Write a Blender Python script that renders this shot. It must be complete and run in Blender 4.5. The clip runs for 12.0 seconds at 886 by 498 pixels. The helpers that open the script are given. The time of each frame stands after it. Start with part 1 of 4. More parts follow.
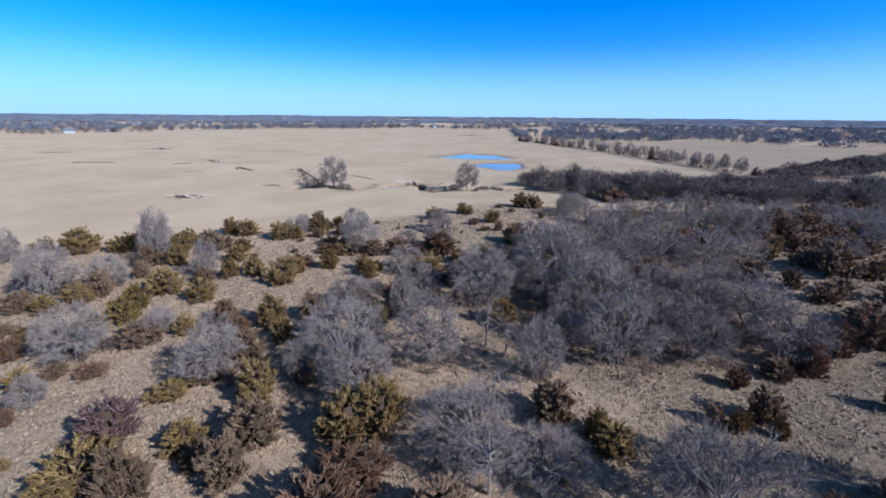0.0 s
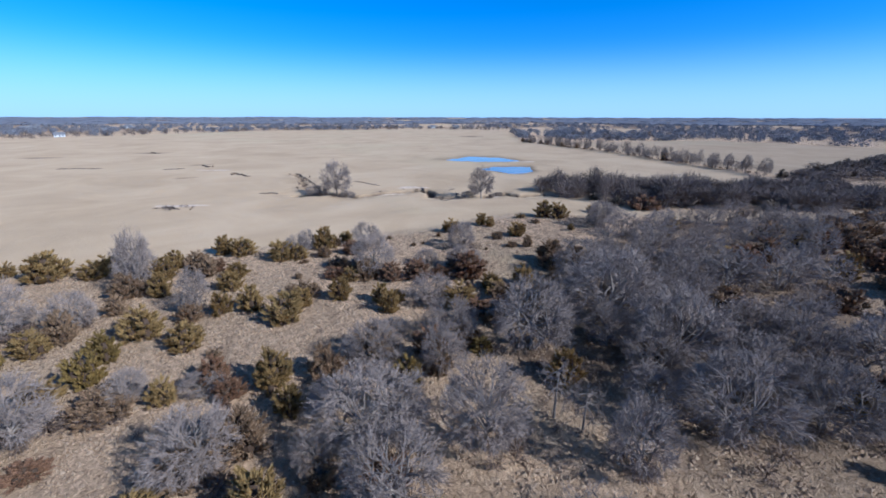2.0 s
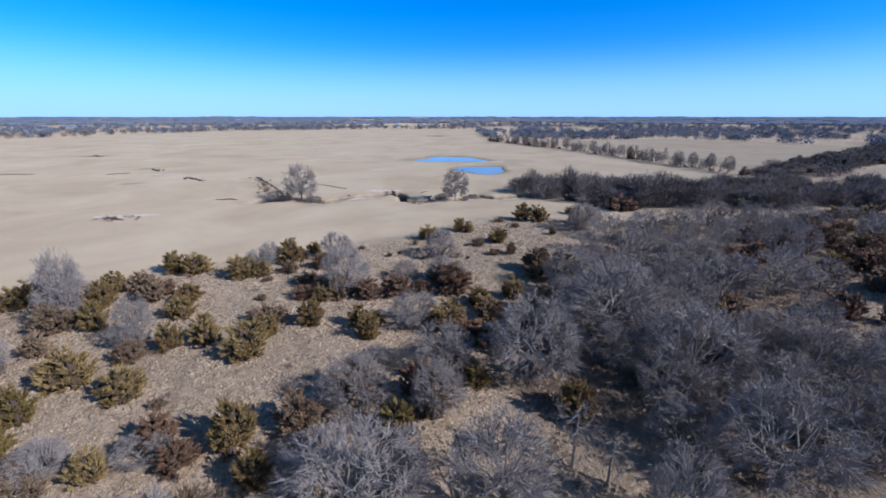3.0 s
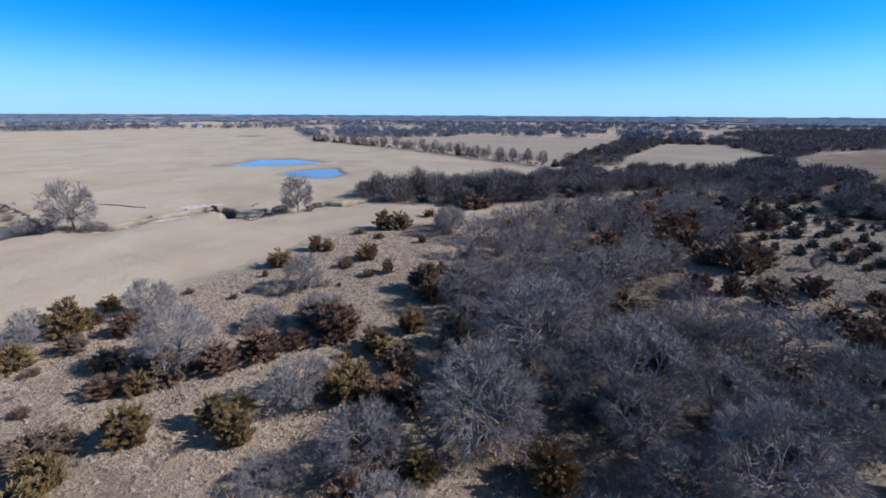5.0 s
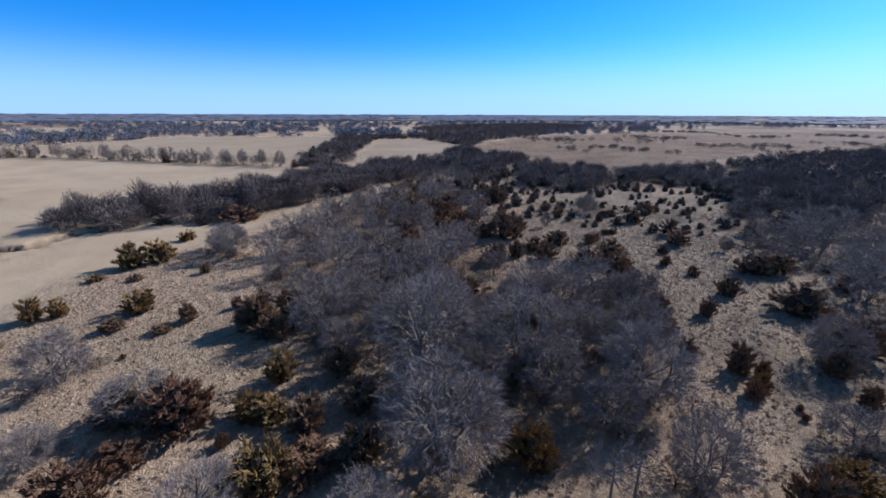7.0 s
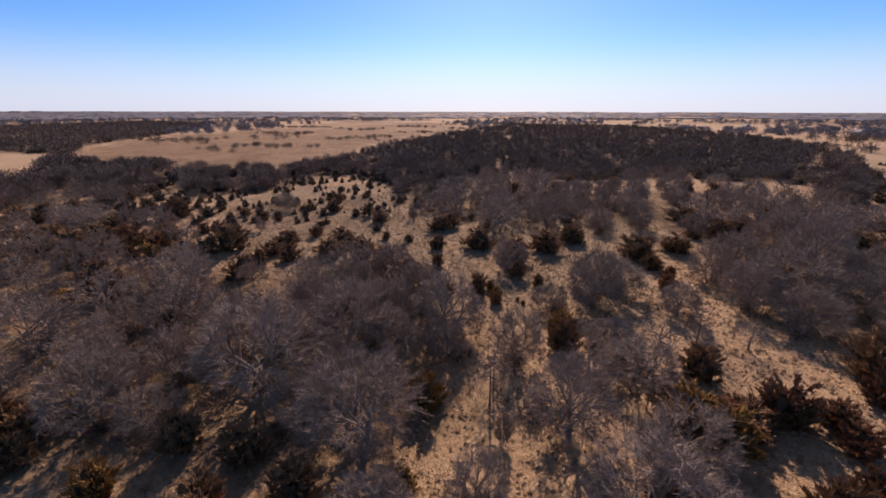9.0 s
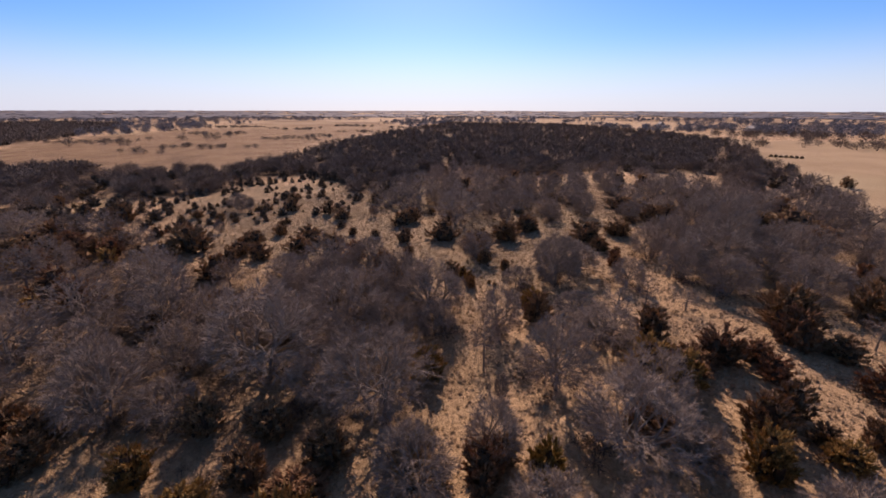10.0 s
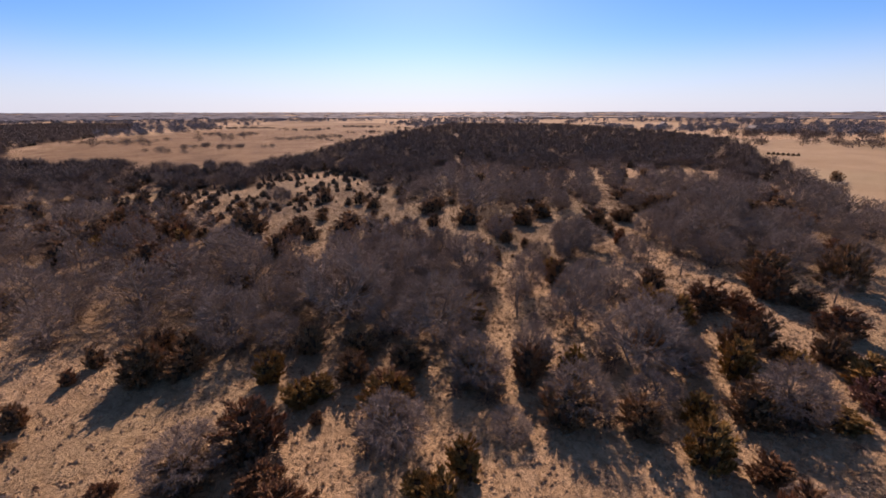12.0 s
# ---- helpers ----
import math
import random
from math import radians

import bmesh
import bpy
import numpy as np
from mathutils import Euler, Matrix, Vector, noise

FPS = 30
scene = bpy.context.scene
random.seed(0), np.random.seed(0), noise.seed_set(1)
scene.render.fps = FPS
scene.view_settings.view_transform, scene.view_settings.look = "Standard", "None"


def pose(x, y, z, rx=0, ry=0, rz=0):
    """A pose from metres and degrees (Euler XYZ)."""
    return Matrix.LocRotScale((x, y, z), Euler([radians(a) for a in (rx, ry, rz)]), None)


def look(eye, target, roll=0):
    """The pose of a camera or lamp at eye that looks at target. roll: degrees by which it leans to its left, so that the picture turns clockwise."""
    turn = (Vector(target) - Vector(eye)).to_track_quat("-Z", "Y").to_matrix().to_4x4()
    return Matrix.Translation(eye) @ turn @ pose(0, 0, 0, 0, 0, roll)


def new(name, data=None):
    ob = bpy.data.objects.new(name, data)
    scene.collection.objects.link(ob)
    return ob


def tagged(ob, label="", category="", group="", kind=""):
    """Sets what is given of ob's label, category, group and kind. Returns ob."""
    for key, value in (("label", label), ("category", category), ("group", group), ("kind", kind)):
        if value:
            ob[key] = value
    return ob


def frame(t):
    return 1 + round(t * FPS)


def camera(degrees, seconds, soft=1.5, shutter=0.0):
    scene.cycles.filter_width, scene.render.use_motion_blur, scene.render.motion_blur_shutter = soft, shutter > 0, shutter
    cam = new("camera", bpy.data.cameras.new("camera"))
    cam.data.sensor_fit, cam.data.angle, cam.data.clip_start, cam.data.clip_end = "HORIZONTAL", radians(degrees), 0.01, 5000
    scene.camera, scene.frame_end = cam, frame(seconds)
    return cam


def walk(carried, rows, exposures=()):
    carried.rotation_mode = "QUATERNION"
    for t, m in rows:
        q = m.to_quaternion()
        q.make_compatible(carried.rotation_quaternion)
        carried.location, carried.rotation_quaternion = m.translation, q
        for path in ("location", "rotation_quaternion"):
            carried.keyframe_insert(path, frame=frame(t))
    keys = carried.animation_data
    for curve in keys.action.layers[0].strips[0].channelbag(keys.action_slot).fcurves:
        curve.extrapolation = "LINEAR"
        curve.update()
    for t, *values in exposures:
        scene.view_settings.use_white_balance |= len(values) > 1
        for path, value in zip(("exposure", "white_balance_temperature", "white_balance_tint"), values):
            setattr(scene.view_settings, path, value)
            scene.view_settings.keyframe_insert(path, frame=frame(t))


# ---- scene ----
cam = camera(93.7, 12.0, soft=1.7)
PATH = [
    (0, (0.037, 0.067, 19.978), (0.054, 1.972, 19.368), 0.5),
    (0.5, (-0.949, 2.445, 19.966), (-0.932, 4.35, 19.359), 0.4),
    (1, (-2.147, 4.825, 20.013), (-2.128, 6.73, 19.406), 0.3),
    (1.5, (-3.221, 7.348, 20.079), (-3.201, 9.253, 19.471), 0.2),
    (2, (-4.088, 10.045, 20.129), (-4.059, 11.95, 19.522), 0.1),
    (2.5, (-4.918, 12.804, 20.189), (-4.866, 14.708, 19.581), 0.2),
    (3, (-5.681, 15.454, 20.163), (-5.497, 17.35, 19.553), -0.0),
    (3.2, (-5.881, 16.526, 20.161), (-5.644, 18.416, 19.551), -0.1),
    (4.8, (-8.293, 25.68, 20.001), (-7.428, 27.376, 19.39), 0.2),
    (5, (-8.632, 26.602, 20.059), (-7.699, 28.261, 19.444), 0.3),
    (5.5, (-9.909, 29.029, 20.038), (-8.758, 30.545, 19.424), 0.3),
    (6, (-11.403, 31.493, 20.087), (-9.992, 32.772, 19.473), 0.2),
    (6.5, (-13.206, 34.142, 20.103), (-11.617, 35.189, 19.488), 0.0),
    (7, (-15.094, 37.519, 20.048), (-13.337, 38.249, 19.43), 0.2),
    (7.5, (-16.531, 40.602, 20.281), (-14.659, 40.937, 19.661), 0.1),
    (7.7, (-17.013, 41.89, 20.334), (-15.115, 42.014, 19.713), 0.1),
    (9.3, (-18.762, 52.536, 20.908), (-17.128, 51.571, 20.276), 0.1),
    (9.5, (-18.957, 53.624, 20.907), (-17.369, 52.585, 20.274), 0.1),
    (10, (-19.868, 56.45, 20.851), (-18.291, 55.396, 20.217), 0.1),
    (10.5, (-21.057, 59.118, 20.76), (-19.479, 58.064, 20.128), 0.0),
    (11, (-22.394, 61.342, 20.674), (-20.814, 60.291, 20.042), 0.0),
    (11.5, (-24.028, 63.6, 20.58), (-22.447, 62.549, 19.95), 0.0),
    (12, (-25.925, 65.777, 20.527), (-24.34, 64.732, 19.898), -0.1),
]
EXPOSURES = [
    (0.0, 0.24, 4600, 10), (3.0, 0.24, 4600, 10), (5.0, 0.2, 4600, 10), (7.0, 0.22, 4850, 12),
    (7.7, 0.22, 5250, 18), (9.3, 0.26, 7400, 36), (12.0, 0.26, 7500, 37),
]
walk(cam, [(t, look(eye, target, roll)) for t, eye, target, roll in PATH], EXPOSURES)

# ---- world and sun: clear winter day, the sun low behind the far woods ----
SUN_TURN, SUN_HEIGHT = 121.0, 32.0
world = bpy.data.worlds.new("winter_sky")
world.use_nodes = True
scene.world = world
wn = world.node_tree.nodes
sky = wn.new("ShaderNodeTexSky")
sky.sky_type, sky.sun_disc = "NISHITA", False
sky.sun_elevation, sky.sun_rotation = radians(SUN_HEIGHT), radians(SUN_TURN)
sky.altitude, sky.air_density, sky.dust_density, sky.ozone_density = 300, 1.0, 0.32, 3.8
vivid = wn.new("ShaderNodeHueSaturation")
vivid.inputs["Saturation"].default_value = 1.17
tint = wn.new("ShaderNodeMix")
tint.data_type, tint.blend_type = "RGBA", "MULTIPLY"
tint.inputs[0].default_value, tint.inputs[7].default_value = 1.0, (0.74, 0.96, 1.21, 1)
world.node_tree.links.new(sky.outputs[0], tint.inputs[6])
world.node_tree.links.new(tint.outputs[2], vivid.inputs["Color"])
# pale blue haze low over the horizon
gaze, height, thin, haze = wn.new("ShaderNodeTexCoord"), wn.new("ShaderNodeSeparateXYZ"), wn.new("ShaderNodeMapRange"), wn.new("ShaderNodeMix")
haze.data_type, thin.interpolation_type = "RGBA", "SMOOTHERSTEP"
thin.inputs["From Min"].default_value, thin.inputs["From Max"].default_value = -0.02, 0.17
thin.inputs["To Min"].default_value, thin.inputs["To Max"].default_value = 0.75, 0.0
haze.inputs[7].default_value = (5.3, 6.9, 8.6, 1)
# the azure is deepest low down and pales overhead
rise, upper = wn.new("ShaderNodeMapRange"), wn.new("ShaderNodeMix")
upper.data_type, rise.interpolation_type = "RGBA", "SMOOTHERSTEP"
rise.inputs["From Min"].default_value, rise.inputs["From Max"].default_value = 0.28, 0.75
world.node_tree.links.new(height.outputs["Z"], rise.inputs["Value"])
world.node_tree.links.new(rise.outputs[0], upper.inputs[0])
world.node_tree.links.new(vivid.outputs[0], upper.inputs[6])
world.node_tree.links.new(sky.outputs[0], upper.inputs[7])
world.node_tree.links.new(gaze.outputs["Generated"], height.inputs[0])
world.node_tree.links.new(height.outputs["Z"], thin.inputs["Value"])
world.node_tree.links.new(thin.outputs[0], haze.inputs[0])
world.node_tree.links.new(upper.outputs[2], haze.inputs[6])
world.node_tree.links.new(haze.outputs[2], wn["Background"].inputs[0])
wn["Background"].inputs[1].default_value = 0.093
sun = new("sun", bpy.data.lights.new("sun", "SUN"))
sun.data.energy, sun.data.angle, sun.data.color = 5.0, radians(0.5), (1.0, 0.88, 0.73)
to_sun = Vector((math.sin(radians(SUN_TURN)) * math.cos(radians(SUN_HEIGHT)), math.cos(radians(SUN_TURN)) * math.cos(radians(SUN_HEIGHT)), math.sin(radians(SUN_HEIGHT))))
sun.matrix_world = look(to_sun * 100, (0, 0, 0))


# ---- materials ----
class Nodes:
    """A small helper round one material's node tree."""

    def __init__(self, name):
        self.mat = bpy.data.materials.new(name)
        self.mat.use_nodes = True
        self.tree = self.mat.node_tree
        self.bsdf = self.tree.nodes["Principled BSDF"]

    def add(self, kind, **inputs):
        n = self.tree.nodes.new(kind)
        for key, value in inputs.items():
            n.inputs[key.replace("_", " ")].default_value = value
        return n

    def link(self, a, b):
        self.tree.links.new(a, b)

    def noise(self, scale, detail=4.0, rough=0.6, coord=None, distortion=0.0):
        n = self.add("ShaderNodeTexNoise", Scale=scale, Detail=detail, Roughness=rough, Distortion=distortion)
        if coord is not None:
            self.link(coord, n.inputs["Vector"])
        return n.outputs["Fac"]

    def ramp(self, fac, stops):
        n = self.add("ShaderNodeValToRGB")
        els = n.color_ramp.elements
        while len(els) < len(stops):
            els.new(0.5)
        for e, (p, c) in zip(els, stops):
            e.position, e.color = p, (*c, 1)
        self.link(fac, n.inputs[0])
        return n.outputs[0]

    def mix(self, fac, a, b, blend="MIX"):
        n = self.tree.nodes.new("ShaderNodeMix")
        n.data_type, n.blend_type = "RGBA", blend
        for value, socket in ((fac, n.inputs[0]), (a, n.inputs[6]), (b, n.inputs[7])):
            if isinstance(value, (float, int)):
                socket.default_value = value
            elif isinstance(value, tuple):
                socket.default_value = (*value, 1)
            else:
                self.link(value, socket)
        return n.outputs[2]

    def math(self, op, a, b=0.0, clamp=False):
        n = self.tree.nodes.new("ShaderNodeMath")
        n.operation, n.use_clamp = op, clamp
        for value, socket in ((a, n.inputs[0]), (b, n.inputs[1])):
            if isinstance(value, (float, int)):
                socket.default_value = value
            else:
                self.link(value, socket)
        return n.outputs[0]

    def bump(self, height, strength, distance):
        n = self.add("ShaderNodeBump", Strength=strength, Distance=distance)
        self.link(height, n.inputs["Height"])
        self.link(n.outputs[0], self.bsdf.inputs["Normal"])

    def finish(self, colour, rough=0.9, specular=0.2):
        if isinstance(colour, tuple):
            self.bsdf.inputs["Base Color"].default_value = (*colour, 1)
        else:
            self.link(colour, self.bsdf.inputs["Base Color"])
        self.bsdf.inputs["Roughness"].default_value = rough
        self.bsdf.inputs["Specular IOR Level"].default_value = specular
        self.bsdf.inputs["Diffuse Roughness"].default_value = 0.22 if rough > 0.82 else 0.0
        return self.mat


def ground_material():
    n = Nodes("dry_winter_grassland")
    pos = n.add("ShaderNodeNewGeometry").outputs["Position"]
    crop, soil_dim, prairie, litter, coarse_dim = (n.add("ShaderNodeAttribute") for _ in range(5))
    coarse_dim.attribute_name = "coarse_dim"
    crop.attribute_name, soil_dim.attribute_name, prairie.attribute_name, litter.attribute_name = "crop", "soil_dim", "prairie", "litter"
    broad, patch = n.noise(0.02, 5, 0.6, pos), n.noise(0.13, 5, 0.65, pos, 0.6)
    clump, fine = n.noise(1.5, 5, 0.7, pos, 1.2), n.noise(9.0, 4, 0.7, pos)
    tan = n.ramp(clump, [(0.32, (0.209, 0.125, 0.066)), (0.45, (0.555, 0.376, 0.214)), (0.58, (0.795, 0.555, 0.333)), (0.8, (0.840, 0.672, 0.424))])
    warm = n.ramp(fine, [(0.3, (0.403, 0.246, 0.130)), (0.7, (0.755, 0.529, 0.313))])
    rough_grass = n.mix(0.4, tan, warm)
    rough_grass = n.mix(n.ramp(patch, [(0.45, (0, 0, 0)), (0.66, (0.25,) * 3)]), rough_grass, (0.247, 0.174, 0.105))
    rough_grass = n.mix(n.ramp(broad, [(0.5, (0, 0, 0)), (0.68, (0.35,) * 3)]), rough_grass, (0.312, 0.277, 0.142))
    # coarse grass; side-lit dimness of the slope is part of its dark tone
    rough_grass = n.mix(n.math("MULTIPLY", coarse_dim.outputs["Fac"], n.ramp(patch, [(0.3, (0.3,) * 3), (0.6, (0.7,) * 3)])), rough_grass, n.ramp(clump, [(0.35, (0.130, 0.103, 0.060)), (0.65, (0.391, 0.301, 0.188))]))
    hay = n.ramp(n.noise(0.035, 6, 0.6, pos, 0.8), [(0.3, (0.418, 0.290, 0.158)), (0.5, (0.496, 0.350, 0.196)), (0.75, (0.570, 0.414, 0.244))])
    hay = n.mix(n.ramp(fine, [(0.35, (0.3,) * 3), (0.6, (0, 0, 0))]), hay, (0.456, 0.325, 0.188))
    hay = n.mix(n.ramp(n.noise(0.006, 4, 0.55, pos, 0.5), [(0.52, (0, 0, 0)), (0.72, (0.45,) * 3)]), hay, (0.456, 0.386, 0.213))
    red = n.ramp(n.noise(0.05, 6, 0.65, pos, 0.8), [(0.3, (0.150, 0.088, 0.048)), (0.5, (0.280, 0.172, 0.092)), (0.8, (0.400, 0.262, 0.142))])
    colour = n.mix(n.math("MULTIPLY", prairie.outputs["Fac"], 0.8), rough_grass, red)
    leaf = n.ramp(fine, [(0.3, (0.081, 0.051, 0.031)), (0.7, (0.231, 0.154, 0.093))])
    colour = n.mix(n.math("MULTIPLY", litter.outputs["Fac"], n.ramp(patch, [(0.35, (0.35,) * 3), (0.6, (0.95,) * 3)])), colour, leaf)
    colour = n.mix(crop.outputs["Fac"], colour, hay)
    bare = n.ramp(n.noise(0.9, 4, 0.6, pos), [(0.35, (0.057, 0.037, 0.023)), (0.65, (0.150, 0.102, 0.064))])
    colour = n.mix(soil_dim.outputs["Fac"], colour, bare)
    tall = n.math("SUBTRACT", 1.0, n.math("MULTIPLY", crop.outputs["Fac"], 0.85))
    relief = n.math("MULTIPLY", n.math("ADD", clump, n.math("MULTIPLY", fine, 0.35)), tall)
    n.bump(relief, 1.0, 0.9)
    return n.finish(colour, 0.95, 0.1)


def foliage_material(name, dark, mid, light, through_light=0.45):
    n = Nodes(name)
    geo = n.add("ShaderNodeNewGeometry")
    tone = n.ramp(geo.outputs["Random Per Island"], [(0.0, dark), (0.5, mid), (1.0, light)])
    own = n.add("ShaderNodeObjectInfo").outputs["Random"]
    tone = n.mix(n.math("MULTIPLY", own, 0.35), tone, dark)
    speck = n.noise(14.0, 3, 0.7, geo.outputs["Position"])
    tone = n.mix(n.ramp(speck, [(0.4, (0.45,) * 3), (0.62, (0, 0, 0))]), tone, dark)
    mat = n.finish(tone, 0.8, 0.15)
    # thin leaves let some of the sun through
    glow, both = n.add("ShaderNodeBsdfTranslucent"), n.add("ShaderNodeMixShader", Fac=through_light)
    # and take out more of its blue and green
    n.link(n.mix(1.0, tone, (1.0, 0.88, 0.74), "MULTIPLY"), glow.inputs["Color"])
    n.link(n.bsdf.outputs[0], both.inputs[1])
    n.link(glow.outputs[0], both.inputs[2])
    n.link(both.outputs[0], n.tree.nodes["Material Output"].inputs["Surface"])
    return mat


def bark_material(name, dark, light, scale=6.0):
    n = Nodes(name)
    geo = n.add("ShaderNodeNewGeometry")
    grain = n.noise(scale, 5, 0.7, geo.outputs["Position"])
    tone = n.ramp(grain, [(0.3, dark), (0.7, light)])
    tone = n.mix(0.5, tone, n.ramp(geo.outputs["Random Per Island"], [(0.0, dark), (1.0, light)]))
    own = n.add("ShaderNodeObjectInfo").outputs["Random"]
    tone = n.mix(n.math("MULTIPLY", own, 0.55), tone, dark)
    n.bump(grain, 0.5, 0.02)
    return n.finish(tone, 0.85, 0.15)


def water_material():
    n = Nodes("pond_water")
    pos = n.add("ShaderNodeNewGeometry").outputs["Position"]
    n.bump(n.noise(1.2, 3, 0.5, pos), 0.012, 0.02)
    mat = n.finish(n.ramp(n.noise(0.08, 3, 0.5, pos), [(0.3, (0.24, 0.24, 0.21)), (0.7, (0.33, 0.32, 0.28))]), 0.05, 0.5)
    n.bsdf.inputs["IOR"].default_value = 1.33
    return mat


def plain_material(name, dark, light, scale=1.5, rough=0.8):
    n = Nodes(name)
    pos = n.add("ShaderNodeNewGeometry").outputs["Position"]
    return n.finish(n.ramp(n.noise(scale, 5, 0.65, pos), [(0.3, dark), (0.7, light)]), rough, 0.3)


GROUND = ground_material()
WATER = water_material()
GRASS = foliage_material("dry_bunchgrass", (0.250, 0.167, 0.097), (0.445, 0.318, 0.190), (0.585, 0.436, 0.272), 0.1)
FOLIAGE = {
    "C": foliage_material("olive_cedar_foliage", (0.175, 0.116, 0.042), (0.455, 0.300, 0.105), (0.700, 0.462, 0.166)),
    "D": foliage_material("brown_cedar_foliage", (0.165, 0.110, 0.062), (0.405, 0.268, 0.146), (0.640, 0.425, 0.232)),
    "Y": foliage_material("yellow_cedar_foliage", (0.135, 0.088, 0.028), (0.350, 0.238, 0.068), (0.540, 0.375, 0.110)),
    "R": foliage_material("rust_cedar_foliage", (0.155, 0.090, 0.050), (0.365, 0.208, 0.112), (0.560, 0.320, 0.172)),
    "W": foliage_material("woodland_cedar_foliage", (0.085, 0.062, 0.042), (0.190, 0.140, 0.092), (0.300, 0.225, 0.150), 0.2),
    "P": foliage_material("purple_brown_foliage", (0.165, 0.098, 0.080), (0.370, 0.226, 0.180), (0.570, 0.362, 0.290)),
}
CEDAR_BARK_AND_CORE = bark_material("cedar_bark_and_core", (0.050, 0.032, 0.020), (0.125, 0.082, 0.050))
GREY_BARK = bark_material("grey_bark", (0.125, 0.100, 0.078), (0.400, 0.325, 0.250))
TWIGS = bark_material("grey_twigs", (0.165, 0.128, 0.100), (0.440, 0.345, 0.268), 2.0)
FAR_TWIGS = bark_material("far_grey_twigs", (0.122, 0.092, 0.072), (0.262, 0.198, 0.154), 0.3)
# Distance haze is put into these two wood colours as a blue-grey tint.
HAZED_MID_WOOD = bark_material("hazed_wood_beyond", (0.145, 0.143, 0.152), (0.262, 0.256, 0.268), 0.05)
HAZED_FAR_WOOD = bark_material("hazed_distant_wood", (0.115, 0.112, 0.118), (0.205, 0.198, 0.202), 0.02)
WHITE_WALL = plain_material("white_painted_boards", (0.5, 0.49, 0.47), (0.68, 0.67, 0.64))
GREY_ROOF = plain_material("grey_shingle_roof", (0.12, 0.115, 0.11), (0.26, 0.25, 0.24))
DARK_GLASS = plain_material("window_glass", (0.03, 0.035, 0.045), (0.06, 0.07, 0.08), 1.0, 0.1)
STONE = plain_material("pale_limestone", (0.34, 0.31, 0.27), (0.56, 0.52, 0.46), 3.0)


# ---- the lie of the land ----
def inside(poly, x, y):
    """Which of the points lie in the polygon (arrays)."""
    x, y = np.asarray(x, float), np.asarray(y, float)
    hit = np.zeros(x.shape, bool)
    for (ax, ay), (bx, by) in zip(poly, poly[1:] + poly[:1]):
        cross = (ay > y) != (by > y)
        hit ^= cross & (x < ax + (y - ay) * (bx - ax) / ((by - ay) or 1e-9))
    return hit


def along(line, x, y):
    """The distance of the points from a bent line (arrays)."""
    x, y = np.asarray(x, float), np.asarray(y, float)
    best = np.full(x.shape, 1e9)
    for (ax, ay), (bx, by) in zip(line, line[1:]):
        dx, dy = bx - ax, by - ay
        u = np.clip(((x - ax) * dx + (y - ay) * dy) / (dx * dx + dy * dy), 0, 1)
        best = np.minimum(best, np.hypot(x - ax - u * dx, y - ay - u * dy))
    return best


def wave(x, y, size, seed=0.0):
    """Smooth uneven waves between about -1 and 1, of that size in metres (arrays)."""
    a, b = np.asarray(x, float) / size, np.asarray(y, float) / size
    return (np.sin(1.9 * a + 1.3 * b + seed) + np.sin(-1.1 * a + 2.3 * b + 2.1 * seed + 1.0) + np.sin(3.3 * a - 0.7 * b + 3.7 * seed)
            + 0.6 * np.sin(5.1 * a + 4.3 * b + seed * 5) + 0.6 * np.sin(-4.7 * a + 5.9 * b + seed * 7)) / 3.0


CREEK = [(-44, 130), (-36, 134), (-27, 128), (-20, 133), (-14, 136), (-7, 137), (-5, 127), (-1, 126), (4, 128), (9, 127), (16, 132), (19, 128), (26, 130), (34, 128)]
CREEK_BRANCH = [(-60, 176), (-52, 160), (-46, 142), (-40, 133)]
SCARS = [(-96, 164, 4), (-177, 269, 8), (-218, 239, 8), (-113, 207, 6), (35, 500, 14)]
GREAT_FIELD = [(-900, 30), (-70, 64), (-48, 71), (-31, 77), (-20, 83), (-8, 90), (6, 99), (19, 104), (36, 101), (66, 98), (98, 99.5), (100, 103), (70, 104), (46, 109), (60, 132), (110, 150),
               (121, 166), (116, 225), (108, 285), (96, 340), (74, 395), (108, 678), (5, 769), (-251, 689), (-348, 558), (-419, 412), (-900, 380)]
FIELD_A = [(127, 172), (158, 192), (332, 297), (251, 413), (110, 395), (113, 300), (122, 230)]
FIELD_B = [(182, 172), (311, 234), (334, 205), (272, 143), (216, 131), (180, 142), (174, 158)]
SOUTH_FIELD = [(-1, -60), (4, -69), (12, -87), (35, -132), (57, -173), (87, -229), (120, -280), (134, -314), (67, -398), (-300, -420), (-400, -120), (-60, -50)]
PRAIRIE = [(215, 122), (201, 100), (190, 76), (166, 60), (160, 36), (170, 19), (228, -17), (290, -50), (399, -159), (520, -250), (760, -300), (900, -150), (560, 20), (440, 112), (340, 137), (272, 135)]
WEDGE = [(4, 50), (8, 59), (15, 68), (25, 80), (43, 91), (62, 86), (66, 70), (48, 59), (40, 48), (33, 38), (22, 32), (14, 33), (6, 40)]
MIXED = [(42, 95), (62, 86), (66, 70), (52, 58), (70, 62), (96, 84), (112, 76), (118, 92), (98, 97), (66, 95)]
BACK = [(4, -70), (50, -78), (72, -41), (60, -20), (40, -25), (22, -22), (10, -6), (0, 0), (-12, -12), (-8, -50)]
